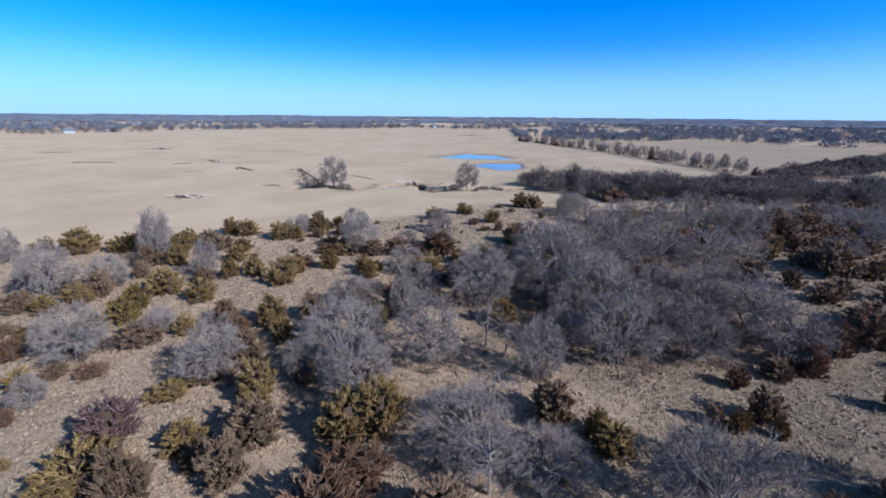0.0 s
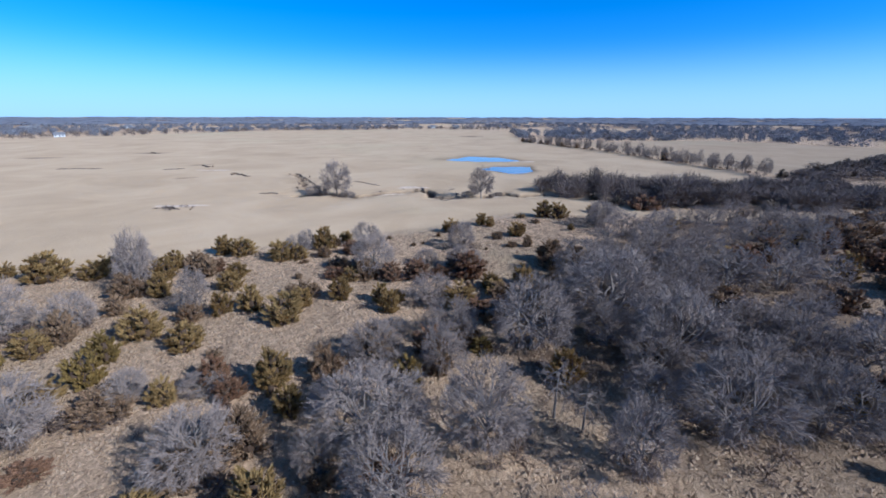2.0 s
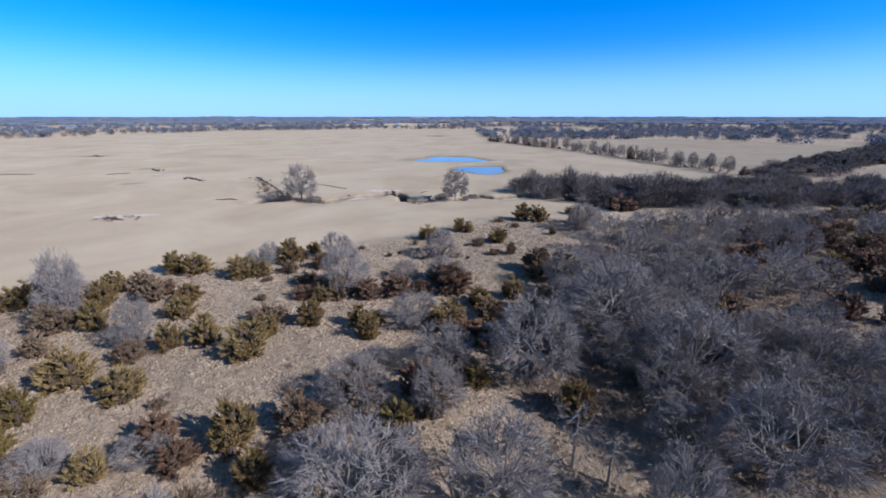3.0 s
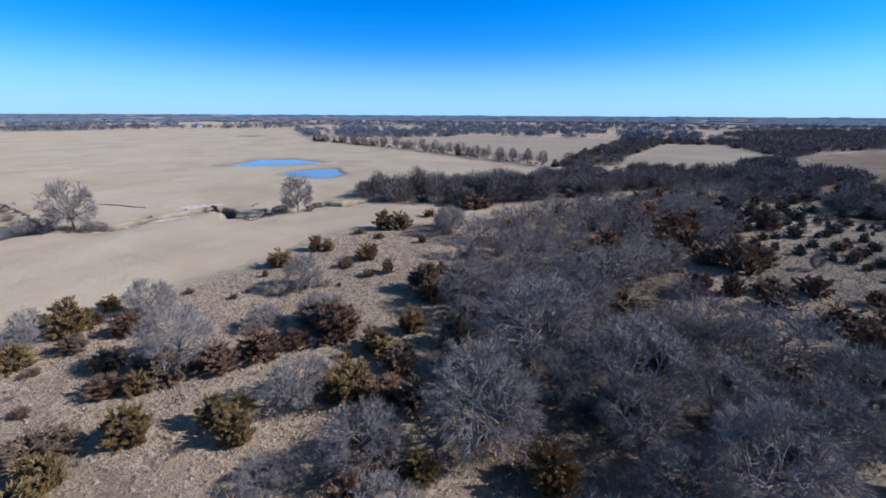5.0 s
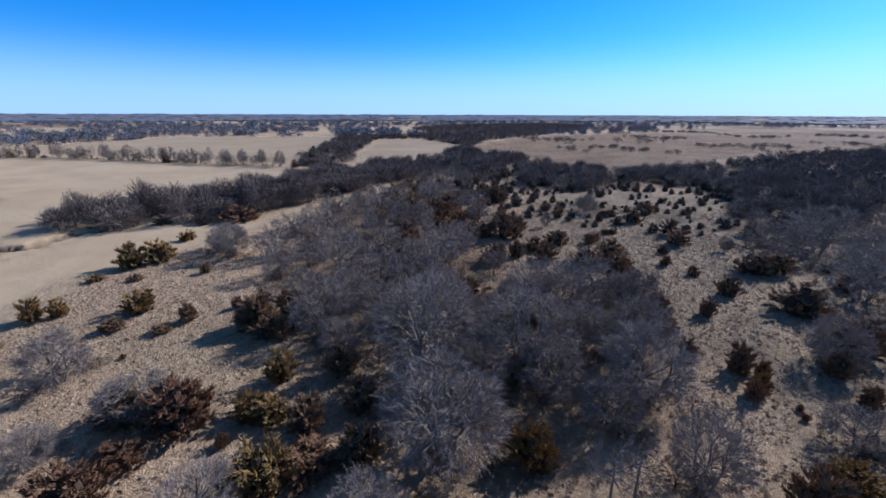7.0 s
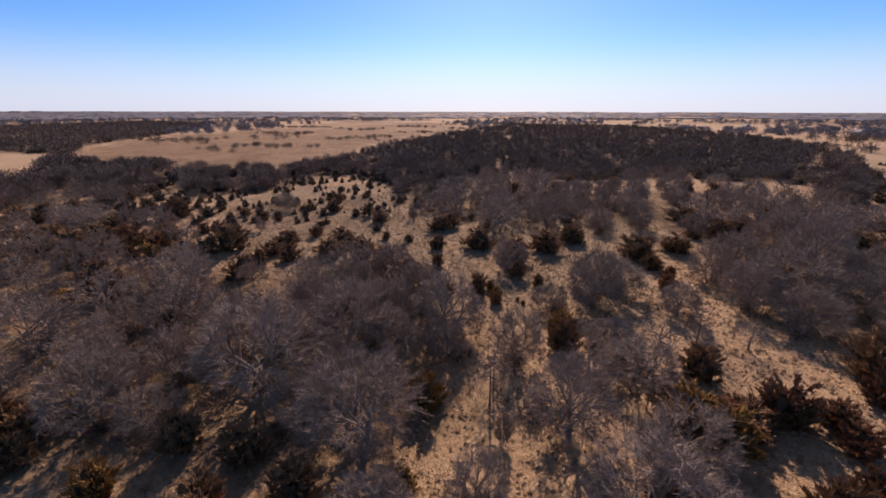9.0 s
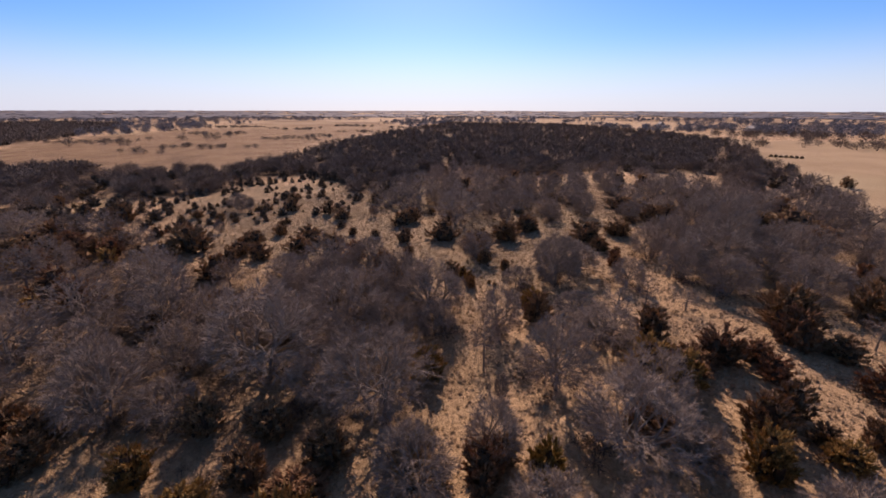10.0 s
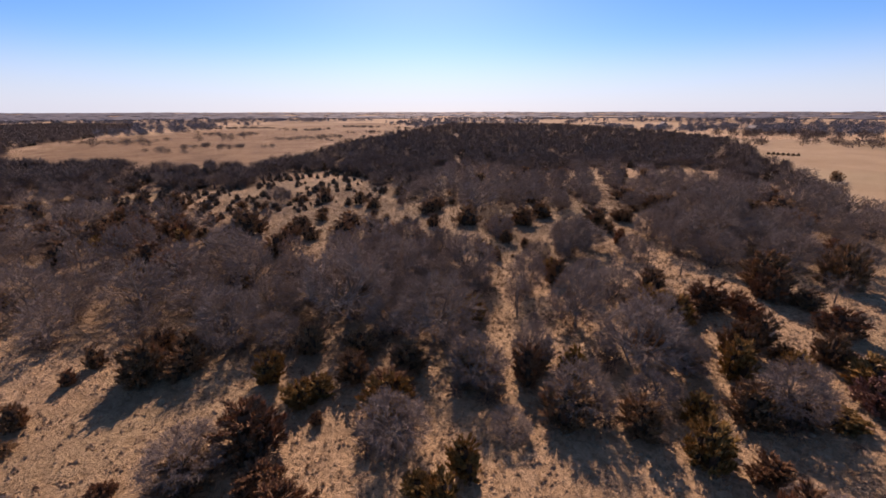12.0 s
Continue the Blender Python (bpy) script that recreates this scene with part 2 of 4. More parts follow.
MAIN_WOOD = [(112, 86), (125, 76), (113, 61), (109, 51), (126, 31), (133, 15), (110, 10), (84, 14), (78, 4), (95, -12), (108, -20), (110, -35), (86, -50), (82, -80), (64, -95), (54, -122),
             (97, -235), (126, -285), (208, -368), (455, -480), (606, -374), (385, -152), (228, -19), (170, 17), (158, 35), (164, 60), (188, 77), (196, 98), (150, 99), (128, 92)]
BELT = [(26, 136), (34, 120), (42, 113), (60, 107), (84, 105), (98, 104), (120, 99), (150, 100), (182, 100), (182, 120), (150, 128), (118, 146), (104, 143), (86, 134), (60, 134), (40, 145)]
STRIP = [(121, 160), (158, 189), (339, 292), (378, 290), (311, 236), (182, 174), (152, 152)]
BEYOND = [(272, 150), (345, 142), (440, 120), (600, 95), (820, 90), (1000, 200), (800, 330), (560, 330), (430, 236)]
EAST = [(311, 238), (334, 207), (274, 143), (216, 129), (214, 120), (300, 136), (400, 180), (420, 230), (350, 262)]
# coarse grass, also darkened in colour for the slope's side-lit dimness
COARSE_DIM = [(9, 10), (18, 2), (22, -10), (40, -30), (70, -30), (110, -8), (120, 50), (60, 60), (44, 46), (34, 36), (18, 30)]
TRAILS = [[(26, 94), (19.8, 88.7), (14.7, 79.5), (9.3, 71.2), (5.7, 66.6), (1.8, 63.3), (-2, 58)], [(11, 71), (7.4, 64.7)], [(18.6, 79.6), (9.9, 71.3)], [(-21.6, 69.3), (-22.2, 63), (-19.4, 57), (-16.6, 53.7), (-14.6, 49)], [(-25.4, 55), (-25.6, 50), (-24, 44.4), (-21.4, 41.3)]]
POND_A, POND_B = [(19, 236, 17, 14)], [(27.5, 190, 9.8, 12)]


def pond_depth(x, y, ponds):
    """Below 1 inside a pond, with an uneven shore."""
    best = np.full(np.shape(x), 9.0)
    for cx, cy, rx, ry in ponds:
        ang = np.arctan2(y - cy, x - cx)
        best = np.minimum(best, np.hypot((x - cx) / rx, (y - cy) / ry) * (1 + 0.13 * np.sin(3 * ang + cx) + 0.08 * np.sin(5 * ang + 1)))
    return best


GROUND_Z = -1.3


def land(x, y):
    """The ground's height (arrays)."""
    x, y = np.asarray(x, float), np.asarray(y, float)
    r = np.hypot(x, y)
    z = GROUND_Z + 0.22 * wave(x, y, 22, 0.4) + 0.10 * wave(x, y, 7, 1.7) + 15.0 * (r / 4900) ** 2
    z += np.clip((r - 500) / 1500, 0, 1) * 2.5 * wave(x, y, 420, 2.2)
    cut = np.minimum(along(CREEK, x, y), along(CREEK_BRANCH, x, y) + 1.0) + 0.6 * wave(x, y, 1.6, 3.0)
    z -= 1.9 * np.clip(1.15 - cut / 1.5, 0, 1) + 0.5 * np.clip(1 - cut / 9.0, 0, 1)
    for sx, sy, sr in SCARS:
        d = np.hypot((x - sx) / sr, (y - sy) / (0.35 * sr)) + 0.3 * wave(x, y, 2.2, sx)
        z -= 0.8 * np.clip(1 - d, 0, 1)
    p = np.minimum(pond_depth(x, y, POND_A), pond_depth(x, y, POND_B))
    z -= 0.9 * np.clip((1.12 - p) / 0.25, 0, 1)
    z += 0.9 * np.clip(1 - np.hypot((x - 40) / 14, (y - 207) / 3.5), 0, 1)
    return z


def joined(name, verts, tris, material, parent=None, smooth=False):
    """One mesh object from arrays of corners and triangles."""
    me = bpy.data.meshes.new(name)
    me.vertices.add(len(verts))
    me.vertices.foreach_set("co", np.asarray(verts, np.float32).ravel())
    tris = np.asarray(tris, np.int32)
    me.loops.add(tris.size)
    me.loops.foreach_set("vertex_index", tris.ravel())
    me.polygons.add(len(tris))
    me.polygons.foreach_set("loop_start", np.arange(len(tris), dtype=np.int32) * tris.shape[1])
    me.polygons.foreach_set("use_smooth", np.full(len(tris), smooth))
    me.update(calc_edges=True)
    me.validate()
    me.materials.append(material)
    ob = new(name, me)
    ob.parent = parent
    return ob


def graded(low, high, step, far, growth):
    """Grid lines, even between low and high and ever wider out to far."""
    mid = list(np.arange(low, high + step / 2, step))
    s, v, up = step, high, []
    while v < far:
        s *= growth
        v += s
        up.append(min(v, far))
    s, v, down = step, low, []
    while v > -far:
        s *= growth
        v -= s
        down.append(max(v, -far))
    return np.array(down[::-1] + mid + up)


gx, gy = np.meshgrid(graded(-80, 100, 0.6, 4600, 1.05), graded(-40, 145, 0.6, 4600, 1.05))
shape = gx.shape
gx, gy = gx.ravel(), gy.ravel()
# The square sheet is drawn in to a disc at its rim, so that it ends in one even horizon.
r = np.hypot(gx, gy)
big = np.maximum(np.abs(gx), np.abs(gy))
pull = 1 - np.clip((big - 800) / 3800, 0, 1) * (1 - big / np.maximum(r, 1))
gx, gy = gx * pull, gy * pull
index = np.arange(gx.size).reshape(shape)
quads = np.stack([index[:-1, :-1], index[:-1, 1:], index[1:, 1:], index[1:, :-1]], -1).reshape(-1, 4)
ground = tagged(joined("ground", np.stack([gx, gy, land(gx, gy)], 1), quads, GROUND, smooth=True), "dry tan winter grassland with a mown field and a creek cut", "ground", kind="structure")


def soft_mask(poly, x, y, blur):
    edge = along(poly + poly[:1], x, y)
    return np.clip(0.5 + np.where(inside(poly, x, y), edge, -edge) / (2 * blur), 0, 1)


wob = 2.5 * wave(gx, gy, 9, 0.9)
fields = np.maximum.reduce([soft_mask(p, gx + wob, gy + wob, 2.5) for p in (GREAT_FIELD, FIELD_A, FIELD_B, SOUTH_FIELD)])
def wooded(x, y):
    """Above 0 where the distant country is woodland; the strips run across the view."""
    turn, dist = np.arctan2(x, y), np.hypot(x, y)
    return wave(x, y, 190, 4.0) + 0.5 * wave(x, y, 70, 1.0) + 0.22 * dist / 4450 - np.where((turn > 1.12) & (turn < 1.58), -0.75, np.where(turn > 1.0, -0.05, np.where(turn < -0.15, -0.35, np.where(turn > 0.25, -0.45, 0.0))))


far_fields = np.where(np.arctan2(gx, gy) > 1.0, 0.45, 0.65) * np.clip(0.5 - 2.5 * wooded(gx, gy), 0, 1) * np.clip((np.hypot(gx, gy) - 450) / 200, 0, 1)
fields = np.maximum(fields, far_fields)
cut = np.minimum(along(CREEK, gx, gy), along(CREEK_BRANCH, gx, gy) + 1.0) + 0.6 * wave(gx, gy, 1.6, 3.0)
soil_dim = np.clip(1.5 - cut / 1.3, 0, 1) + 0.35 * np.clip(1 - cut / 8, 0, 1) * (wave(gx, gy, 5, 6.0) > 0.1)
for sx, sy, sr in SCARS:
    d = np.hypot((gx - sx) / sr, (gy - sy) / (0.35 * sr)) + 0.3 * wave(gx, gy, 2.2, sx)
    soil_dim = np.maximum(soil_dim, 0.85 * np.clip((1.1 - d) * 2, 0, 1))
# these fields get an even painted dimming, as of grass against the sun
for poly in (FIELD_A, FIELD_B, SOUTH_FIELD):
    soil_dim = np.maximum(soil_dim, 0.2 * soft_mask(poly, gx, gy, 2.5))
trail = np.minimum.reduce([along(line, gx, gy) for line in TRAILS]) + 0.12 * wave(gx, gy, 2.0, 4.0)
soil_dim = np.maximum(soil_dim, 0.3 * np.clip(1.25 - trail / 0.55, 0, 1))
shore = np.minimum(pond_depth(gx, gy, POND_A), pond_depth(gx, gy, POND_B))
soil_dim = np.maximum(soil_dim, 0.5 * np.clip((1.4 - shore) * 3, 0, 1))
litter = np.maximum.reduce([0.9 * (1 - 1.3 * far_fields) * np.clip((np.hypot(gx, gy) - 600) / 300, 0, 1)] + [soft_mask(p, gx + wob, gy + wob, 3.0) for p in (WEDGE, MIXED, BACK, MAIN_WOOD, BELT, STRIP, EAST, BEYOND)])
# tussocks make the rough grass uneven underfoot
tussock = np.random.default_rng(5).uniform(-1, 1, gx.size) * 0.085 * (1 - np.clip(fields, 0, 1)) * np.clip(2.2 - np.hypot(gx, gy - 30) / 60, 0, 1)
ground.data.vertices.foreach_set("co", np.stack([gx, gy, land(gx, gy) + tussock], 1).astype(np.float32).ravel())
for name, values in (("crop", fields), ("soil_dim", np.clip(soil_dim, 0, 1)), ("prairie", soft_mask(PRAIRIE, gx + 6 * wob, gy + 6 * wob, 14)), ("litter", litter), ("coarse_dim", soft_mask(COARSE_DIM, gx + wob, gy + wob, 6.0))):
    ground.data.attributes.new(name, "FLOAT", "POINT").data.foreach_set("value", np.asarray(values, np.float32))


def pond(ponds, name, label):
    cx, cy, rx, ry = ponds[0]
    ang = np.linspace(0, 2 * math.pi, 65)[:-1]
    lobe = 1 / (1 + 0.13 * np.sin(3 * ang + cx) + 0.08 * np.sin(5 * ang + 1))
    bm = bmesh.new()
    level = float(land(cx, cy)) + 0.55
    bm.faces.new([bm.verts.new((cx + rx * k * math.cos(a) * 1.06, cy + ry * k * math.sin(a) * 1.06, level)) for a, k in zip(ang, lobe)])
    me = bpy.data.meshes.new(name)
    bm.to_mesh(me)
    bm.free()
    me.materials.append(WATER)
    return tagged(new(name, me), label, "pond", kind="structure")


pond(POND_A, "water_far", "long blue farm pond with a muddy shore in the field")
pond(POND_B, "water_near", "small round blue pond below an earth bank")


EARTH = plain_material("dark_cut_earth", (0.045, 0.033, 0.023), (0.150, 0.108, 0.073), 1.2, 0.95)
SAND = plain_material("pale_washed_sand", (0.42, 0.31, 0.20), (0.66, 0.50, 0.34), 0.8, 0.95)


def ragged(line, step, wander, seed):
    """Points along a bent line, a step apart, that wander to both sides."""
    r = np.random.default_rng(seed)
    points = []
    for (ax, ay), (bx, by) in zip(line, line[1:]):
        n = max(2, int(math.hypot(bx - ax, by - ay) / step))
        for k in range(n):
            u = k / n
            points.append((ax + u * (bx - ax) + r.normal(0, wander), ay + u * (by - ay) + r.normal(0, wander)))
    return points + [line[-1]]


def cut_bank(line, high, seed):
    """The bare, crumbling face of earth where water has cut into the field: a ragged ridge with a steep dark front."""
    r = np.random.default_rng(seed + 50)
    points = ragged(line, 0.8, 0.28, seed)
    bm = bmesh.new()
    rows = []
    for k, (x, y) in enumerate(points):
        end = min(k, len(points) - 1 - k)
        h = high * min(1.0, 0.25 + 0.3 * end) * r.uniform(0.6, 1.2)
        ground_z = float(land(x, y + 1.6))
        rows.append([bm.verts.new((x + r.normal(0, 0.1), y + dy, z)) for dy, z in ((-0.9, ground_z - 1.6), (-0.5 * h, ground_z - 0.35), (-0.1, ground_z + 0.35 * h), (0.35, ground_z + 0.42 * h), (1.5, ground_z - 0.5))])
    for p, q in zip(rows, rows[1:]):
        for j in range(4):
            bm.faces.new((p[j], q[j], q[j + 1], p[j + 1]))
    bm.faces.new(rows[0][::-1])
    bm.faces.new(rows[-1])
    me = bpy.data.meshes.new("creek_bank")
    bm.to_mesh(me)
    bm.free()
    me.materials.append(EARTH)
    return tagged(new("creek_bank", me), "crumbling dark earth bank cut by water into the field", "earth bank", kind="structure")


for n, (line, high) in enumerate([
    ([(-9, 141), (-6, 132), (-4.6, 126), (-2.6, 121)], 1.3), ([(-2.5, 121), (1, 122.5), (5.2, 124.5)], 0.8), ([(11, 131), (15, 132), (18, 125.5)], 1.2),
    ([(-1, 136), (1.2, 138.5)], 0.7), ([(-83, 175.5), (-75, 168)], 1.1), ([(-111, 204), (-104, 196)], 1.1), ([(-71, 110.8), (-65.5, 108.3)], 0.8),
    ([(-165, 190), (-149, 194)], 0.6), ([(-60, 179), (-52.7, 165), (-45.6, 150), (-39, 136)], 0.4), ([(-33, 155), (-23, 146)], 0.3), ([(-118, 186), (-111, 190)], 0.7), ([(-180, 274), (-169, 266)], 0.8), ([(-56, 131), (-50.7, 131.6)], 0.6),
]):
    cut_bank(line, high, n)


def sand_patch(x, y, long, deep, seed):
    """A low fan of pale sand that the water has left on the field."""
    r = np.random.default_rng(seed)
    bm = bmesh.new()
    rings = []
    for k in (1.0, 0.6):
        rings.append([])
        for a in np.arange(26) * 2 * math.pi / 26:
            wobble = k * (1 + 0.28 * math.sin(3 * a + seed) + r.uniform(-0.16, 0.16))
            px, py = x + long * wobble * math.cos(a), y + deep * wobble * math.sin(a)
            rings[-1].append(bm.verts.new((px, py, float(land(px, py)) + (-0.12 if k == 1.0 else 0.1))))
    for j in range(26):
        bm.faces.new((rings[0][j], rings[0][(j + 1) % 26], rings[1][(j + 1) % 26], rings[1][j]))
    bm.faces.new(rings[1])
    me = bpy.data.meshes.new("sand_patch")
    bm.to_mesh(me)
    bm.free()
    me.materials.append(SAND)
    return tagged(new("sand_patch", me), "pale washed sand spread over the mown field", "sand", kind="structure")


for n, spot in enumerate([(-68, 113, 8, 2.2), (-20, 131, 7, 1.6), (-12, 142, 6, 2), (10, 127.5, 5, 1.2), (-96, 186, 9, 2), (40, 222, 7, 3)]):
    sand_patch(*spot, n)


# ---- trees: shapes ----
class Sticks:
    """Gathers tapered sticks and leaf plumes as plain arrays."""

    def __init__(self):
        self.verts, self.tris, self.count = [], [], 0

    def put(self, verts, tris):
        self.verts.append(np.asarray(verts, float))
        self.tris.append(np.asarray(tris, int) + self.count)
        self.count += len(verts)

    def stick(self, a, b, ra, rb, sides=3):
        a, b = np.asarray(a, float), np.asarray(b, float)
        d = (b - a) / (np.linalg.norm(b - a) + 1e-9)
        u = np.cross(d, (0.31, 0.77, 0.55))
        u /= np.linalg.norm(u) + 1e-9
        v = np.cross(d, u)
        ring = [math.cos(2 * math.pi * k / sides) * u + math.sin(2 * math.pi * k / sides) * v for k in range(sides)]
        if rb <= 0:
            self.put([a + ra * c for c in ring] + [b], [(k, (k + 1) % sides, sides) for k in range(sides)])
        else:
            tris = []
            for k in range(sides):
                j = (k + 1) % sides
                tris += [(k, j, sides + j), (k, sides + j, sides + k)]
            self.put([a + ra * c for c in ring] + [b + rb * c for c in ring], tris)

    def plume(self, a, b, r, sides=3):
        a, b = np.asarray(a, float), np.asarray(b, float)
        d = (b - a) / (np.linalg.norm(b - a) + 1e-9)
        u = np.cross(d, (0.31, 0.77, 0.55))
        u /= np.linalg.norm(u) + 1e-9
        v = np.cross(d, u)
        m = a + 0.45 * (b - a)
        ring = [m + r * (math.cos(2 * math.pi * k / sides) * u + math.sin(2 * math.pi * k / sides) * v) for k in range(sides)]
        tris = [(0, 2 + (k + 1) % sides, 2 + k) for k in range(sides)] + [(1, 2 + k, 2 + (k + 1) % sides) for k in range(sides)]
        self.put([a, b] + ring, tris)

    def arrays(self):
        return np.concatenate(self.verts), np.concatenate(self.tris)


def unit(v):
    return v / (np.linalg.norm(v) + 1e-9)


def bare_tree_shape(seed, limbs=15, forks=(5, 5, 16), trunk_high=1.3, stems=1, thick=0.013):
    """Trunk with limbs, and crown of branches and twigs, of a leafless tree: a dome of fine twigs, 5.4 m wide and high."""
    rng = np.random.default_rng(seed)
    trunk, crown = Sticks(), Sticks()
    middle = np.array([0, 0, 2.15])

    def hull(d):
        """How far the crown reaches from its middle in a direction."""
        a = math.atan2(d[1], d[0])
        wide = 2.7 * (1 + 0.10 * math.sin(2 * a + seed) + 0.07 * math.sin(5 * a + 2 * seed))
        deep = 3.2 if d[2] > 0 else 1.75
        return (1 + 0.06 * math.sin(7 * a + 9 * d[2] + seed)) / math.sqrt((d[0] ** 2 + d[1] ** 2) / wide**2 + (d[2] / deep) ** 2)

    heads = []
    for s in range(stems):
        a = s * 2.1 + seed
        foot = np.array([0.22 * math.cos(a), 0.22 * math.sin(a), -0.25]) * (stems > 1, stems > 1, 1)
        head = np.array([foot[0] * 2.6, foot[1] * 2.6, trunk_high * rng.uniform(0.85, 1.1)]) + rng.normal(0, 0.08, 3)
        top = head * (1.5, 1.5, 1) + (0, 0, rng.uniform(0.9, 1.4)) + rng.normal(0, 0.1, 3)
        trunk.stick(foot, head, 0.17 / stems**0.4, 0.11 / stems**0.4, 6)
        trunk.stick(head, top, 0.11 / stems**0.4, 0.05, 6)
        heads.append((head, top))

    def arm(bag, p, q, radius, sides, lift):
        """A bent branch from p to q; gives a function that tells its points."""
        bow = (p + q) / 2 + np.array([0, 0, lift]) + rng.normal(0, 0.06, 3) * np.linalg.norm(q - p)
        bag.stick(p, bow, radius, radius * 0.7, sides)
        bag.stick(bow, q, radius * 0.7, radius * 0.35, sides)
        return lambda u: p + (bow - p) * 2 * u if u < 0.5 else bow + (q - bow) * (2 * u - 1)

    for k in range(limbs):
        up = -0.45 + 1.4 * (k + 0.5) / limbs
        a = k * 2.399 + rng.uniform(-0.3, 0.3)
        flat = math.sqrt(max(0.0, 1 - up * up))
        d = unit(np.array([math.cos(a) * flat, math.sin(a) * flat, up]))
        head, top = heads[k % stems]
        start = head + (top - head) * np.clip(up + rng.uniform(-0.2, 0.3), 0, 1)
        limb = arm(trunk, start, middle + d * hull(d) * rng.uniform(0.5, 0.62), 0.065, 5, 0.12)
        for i in range(forks[0]):
            e = unit(d + 0.5 * unit(rng.normal(0, 1, 3)))
            bough = arm(crown, limb(0.3 + 0.7 * (i + rng.uniform(0.3, 1)) / forks[0]), middle + e * hull(e) * rng.uniform(0.68, 0.86), 0.021, 3, 0.06)
            for m in range(forks[1]):
                f = unit(e + 0.34 * unit(rng.normal(0, 1, 3)))
                p, q = bough(0.15 + 0.85 * (m + rng.uniform(0.3, 1)) / forks[1]), middle + f * hull(f) * rng.uniform(0.8, 0.97)
                crown.stick(p, q, 0.013, 0.005, 3)
                way = unit(q - p)
                for u in rng.uniform(0.05, 1.0, forks[2]):
                    r = p + u * (q - p)
                    way = unit(unit(q - p) * 0.7 + 0.8 * unit(rng.normal(0, 1, 3)) + 0.3 * f + (0, 0, 0.1))
                    across = unit(np.cross(way, rng.normal(0, 1, 3))) * thick
                    crown.put([r - across, r + across, r + way * rng.uniform(0.25, 0.62)], [(0, 1, 2)])
    return trunk.arrays(), crown.arrays()


def cedar_shape(seed, boughs=60, sprays=28, lobes=3, fine=1.0):
    """Trunk with a dark filler core, and crown, of a dense, ragged red cedar, 1 m wide and 1 m high: boughs that rise
    outwards, thick with sprays.
    """
    rng = np.random.default_rng(seed)
    trunk, crown = Sticks(), Sticks()
    trunk.stick((0, 0, -0.08), (0, 0, 0.5), 0.035, 0.02, 6)
    tips = [(rng.normal(0, 0.03, 2), 0.98, 0.86)]
    for k in range(lobes):
        a, off = k * 6.283 / lobes + rng.uniform(-0.6, 0.6), rng.uniform(0.16, 0.3)
        tips.append((off * np.array([math.cos(a), math.sin(a)]), rng.uniform(0.5, 0.9), rng.uniform(0.45, 0.66)))
    blunt = rng.uniform(1.5, 2.3)

    def reach(z, high):
        u = z / high
        return 0.5 * (0.7 + 1.2 * u if u < 0.25 else max(0.0, 1 - ((u - 0.25) / 0.75) ** blunt) ** 0.75)

    for off, high, wide in tips:
        # dark cone added to the trunk mesh to block light inside the crown
        shade_core = []
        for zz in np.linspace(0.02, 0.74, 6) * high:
            shade_core.append([(off[0] + 0.3 * reach(zz, high) * wide * math.cos(a) * rng.uniform(0.75, 1.15), off[1] + 0.3 * reach(zz, high) * wide * math.sin(a) * rng.uniform(0.75, 1.15), zz) for a in np.arange(7) * 2 * math.pi / 7])
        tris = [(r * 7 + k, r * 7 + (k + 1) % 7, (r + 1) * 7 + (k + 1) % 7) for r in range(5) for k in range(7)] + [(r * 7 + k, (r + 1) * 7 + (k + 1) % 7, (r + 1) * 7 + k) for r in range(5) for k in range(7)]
        trunk.put(np.array(shade_core).reshape(-1, 3), tris)
        for k in range(int(boughs * (0.42 if high > 0.95 else 0.58 / lobes))):
            z, a = high * rng.beta(1.0, 1.35) * 0.9, k * 2.399 + rng.uniform(-0.5, 0.5)
            d = np.array([math.cos(a), math.sin(a), 0])
            out = reach(z, high) * wide * rng.uniform(0.7, 1.2)
            root = np.array([*off, max(0.02, z - 0.06)]) + d * out * 0.3
            tip = np.array([*off, 0]) + d * out + (0, 0, min(z + out * rng.uniform(0.12, 0.5), high * 1.02))
            crown.stick(root, tip, 0.012, 0.004)
            for u in rng.uniform(0.25, 1.0, sprays) ** 0.8:
                p = root + (tip - root) * u + rng.normal(0, 0.018, 3)
                way = unit(0.75 * unit(tip - root) + (0, 0, 0.4) + 0.62 * unit(rng.normal(0, 1, 3)))
                crown.stick(p, p + way * rng.uniform(0.06, 0.14), fine * rng.uniform(0.014, 0.026), 0)
        for _ in range(5):
            crown.plume((*(off + rng.normal(0, 0.03, 2)), 0.78 * high), (*(off + rng.normal(0, 0.06, 2)), high * rng.uniform(0.93, 1.04)), 0.02)
    return trunk.arrays(), crown.arrays()


def mesh_of(name, arrays, material):
    ob = joined(name, *arrays, material)
    me = ob.data
    bpy.data.objects.remove(ob)
    return me


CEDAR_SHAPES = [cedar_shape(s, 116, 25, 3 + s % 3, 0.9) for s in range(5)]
CEDARS = {k: [(mesh_of("cedar_trunk", t, CEDAR_BARK_AND_CORE), mesh_of("cedar_crown", c, m)) for t, c in CEDAR_SHAPES] for k, m in FOLIAGE.items()}
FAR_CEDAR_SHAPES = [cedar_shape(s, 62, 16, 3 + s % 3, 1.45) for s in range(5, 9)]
LIGHT_CEDARS = {k: [(mesh_of("cedar_trunk", t, CEDAR_BARK_AND_CORE), mesh_of("cedar_crown", c, m)) for t, c in FAR_CEDAR_SHAPES] for k, m in FOLIAGE.items()}
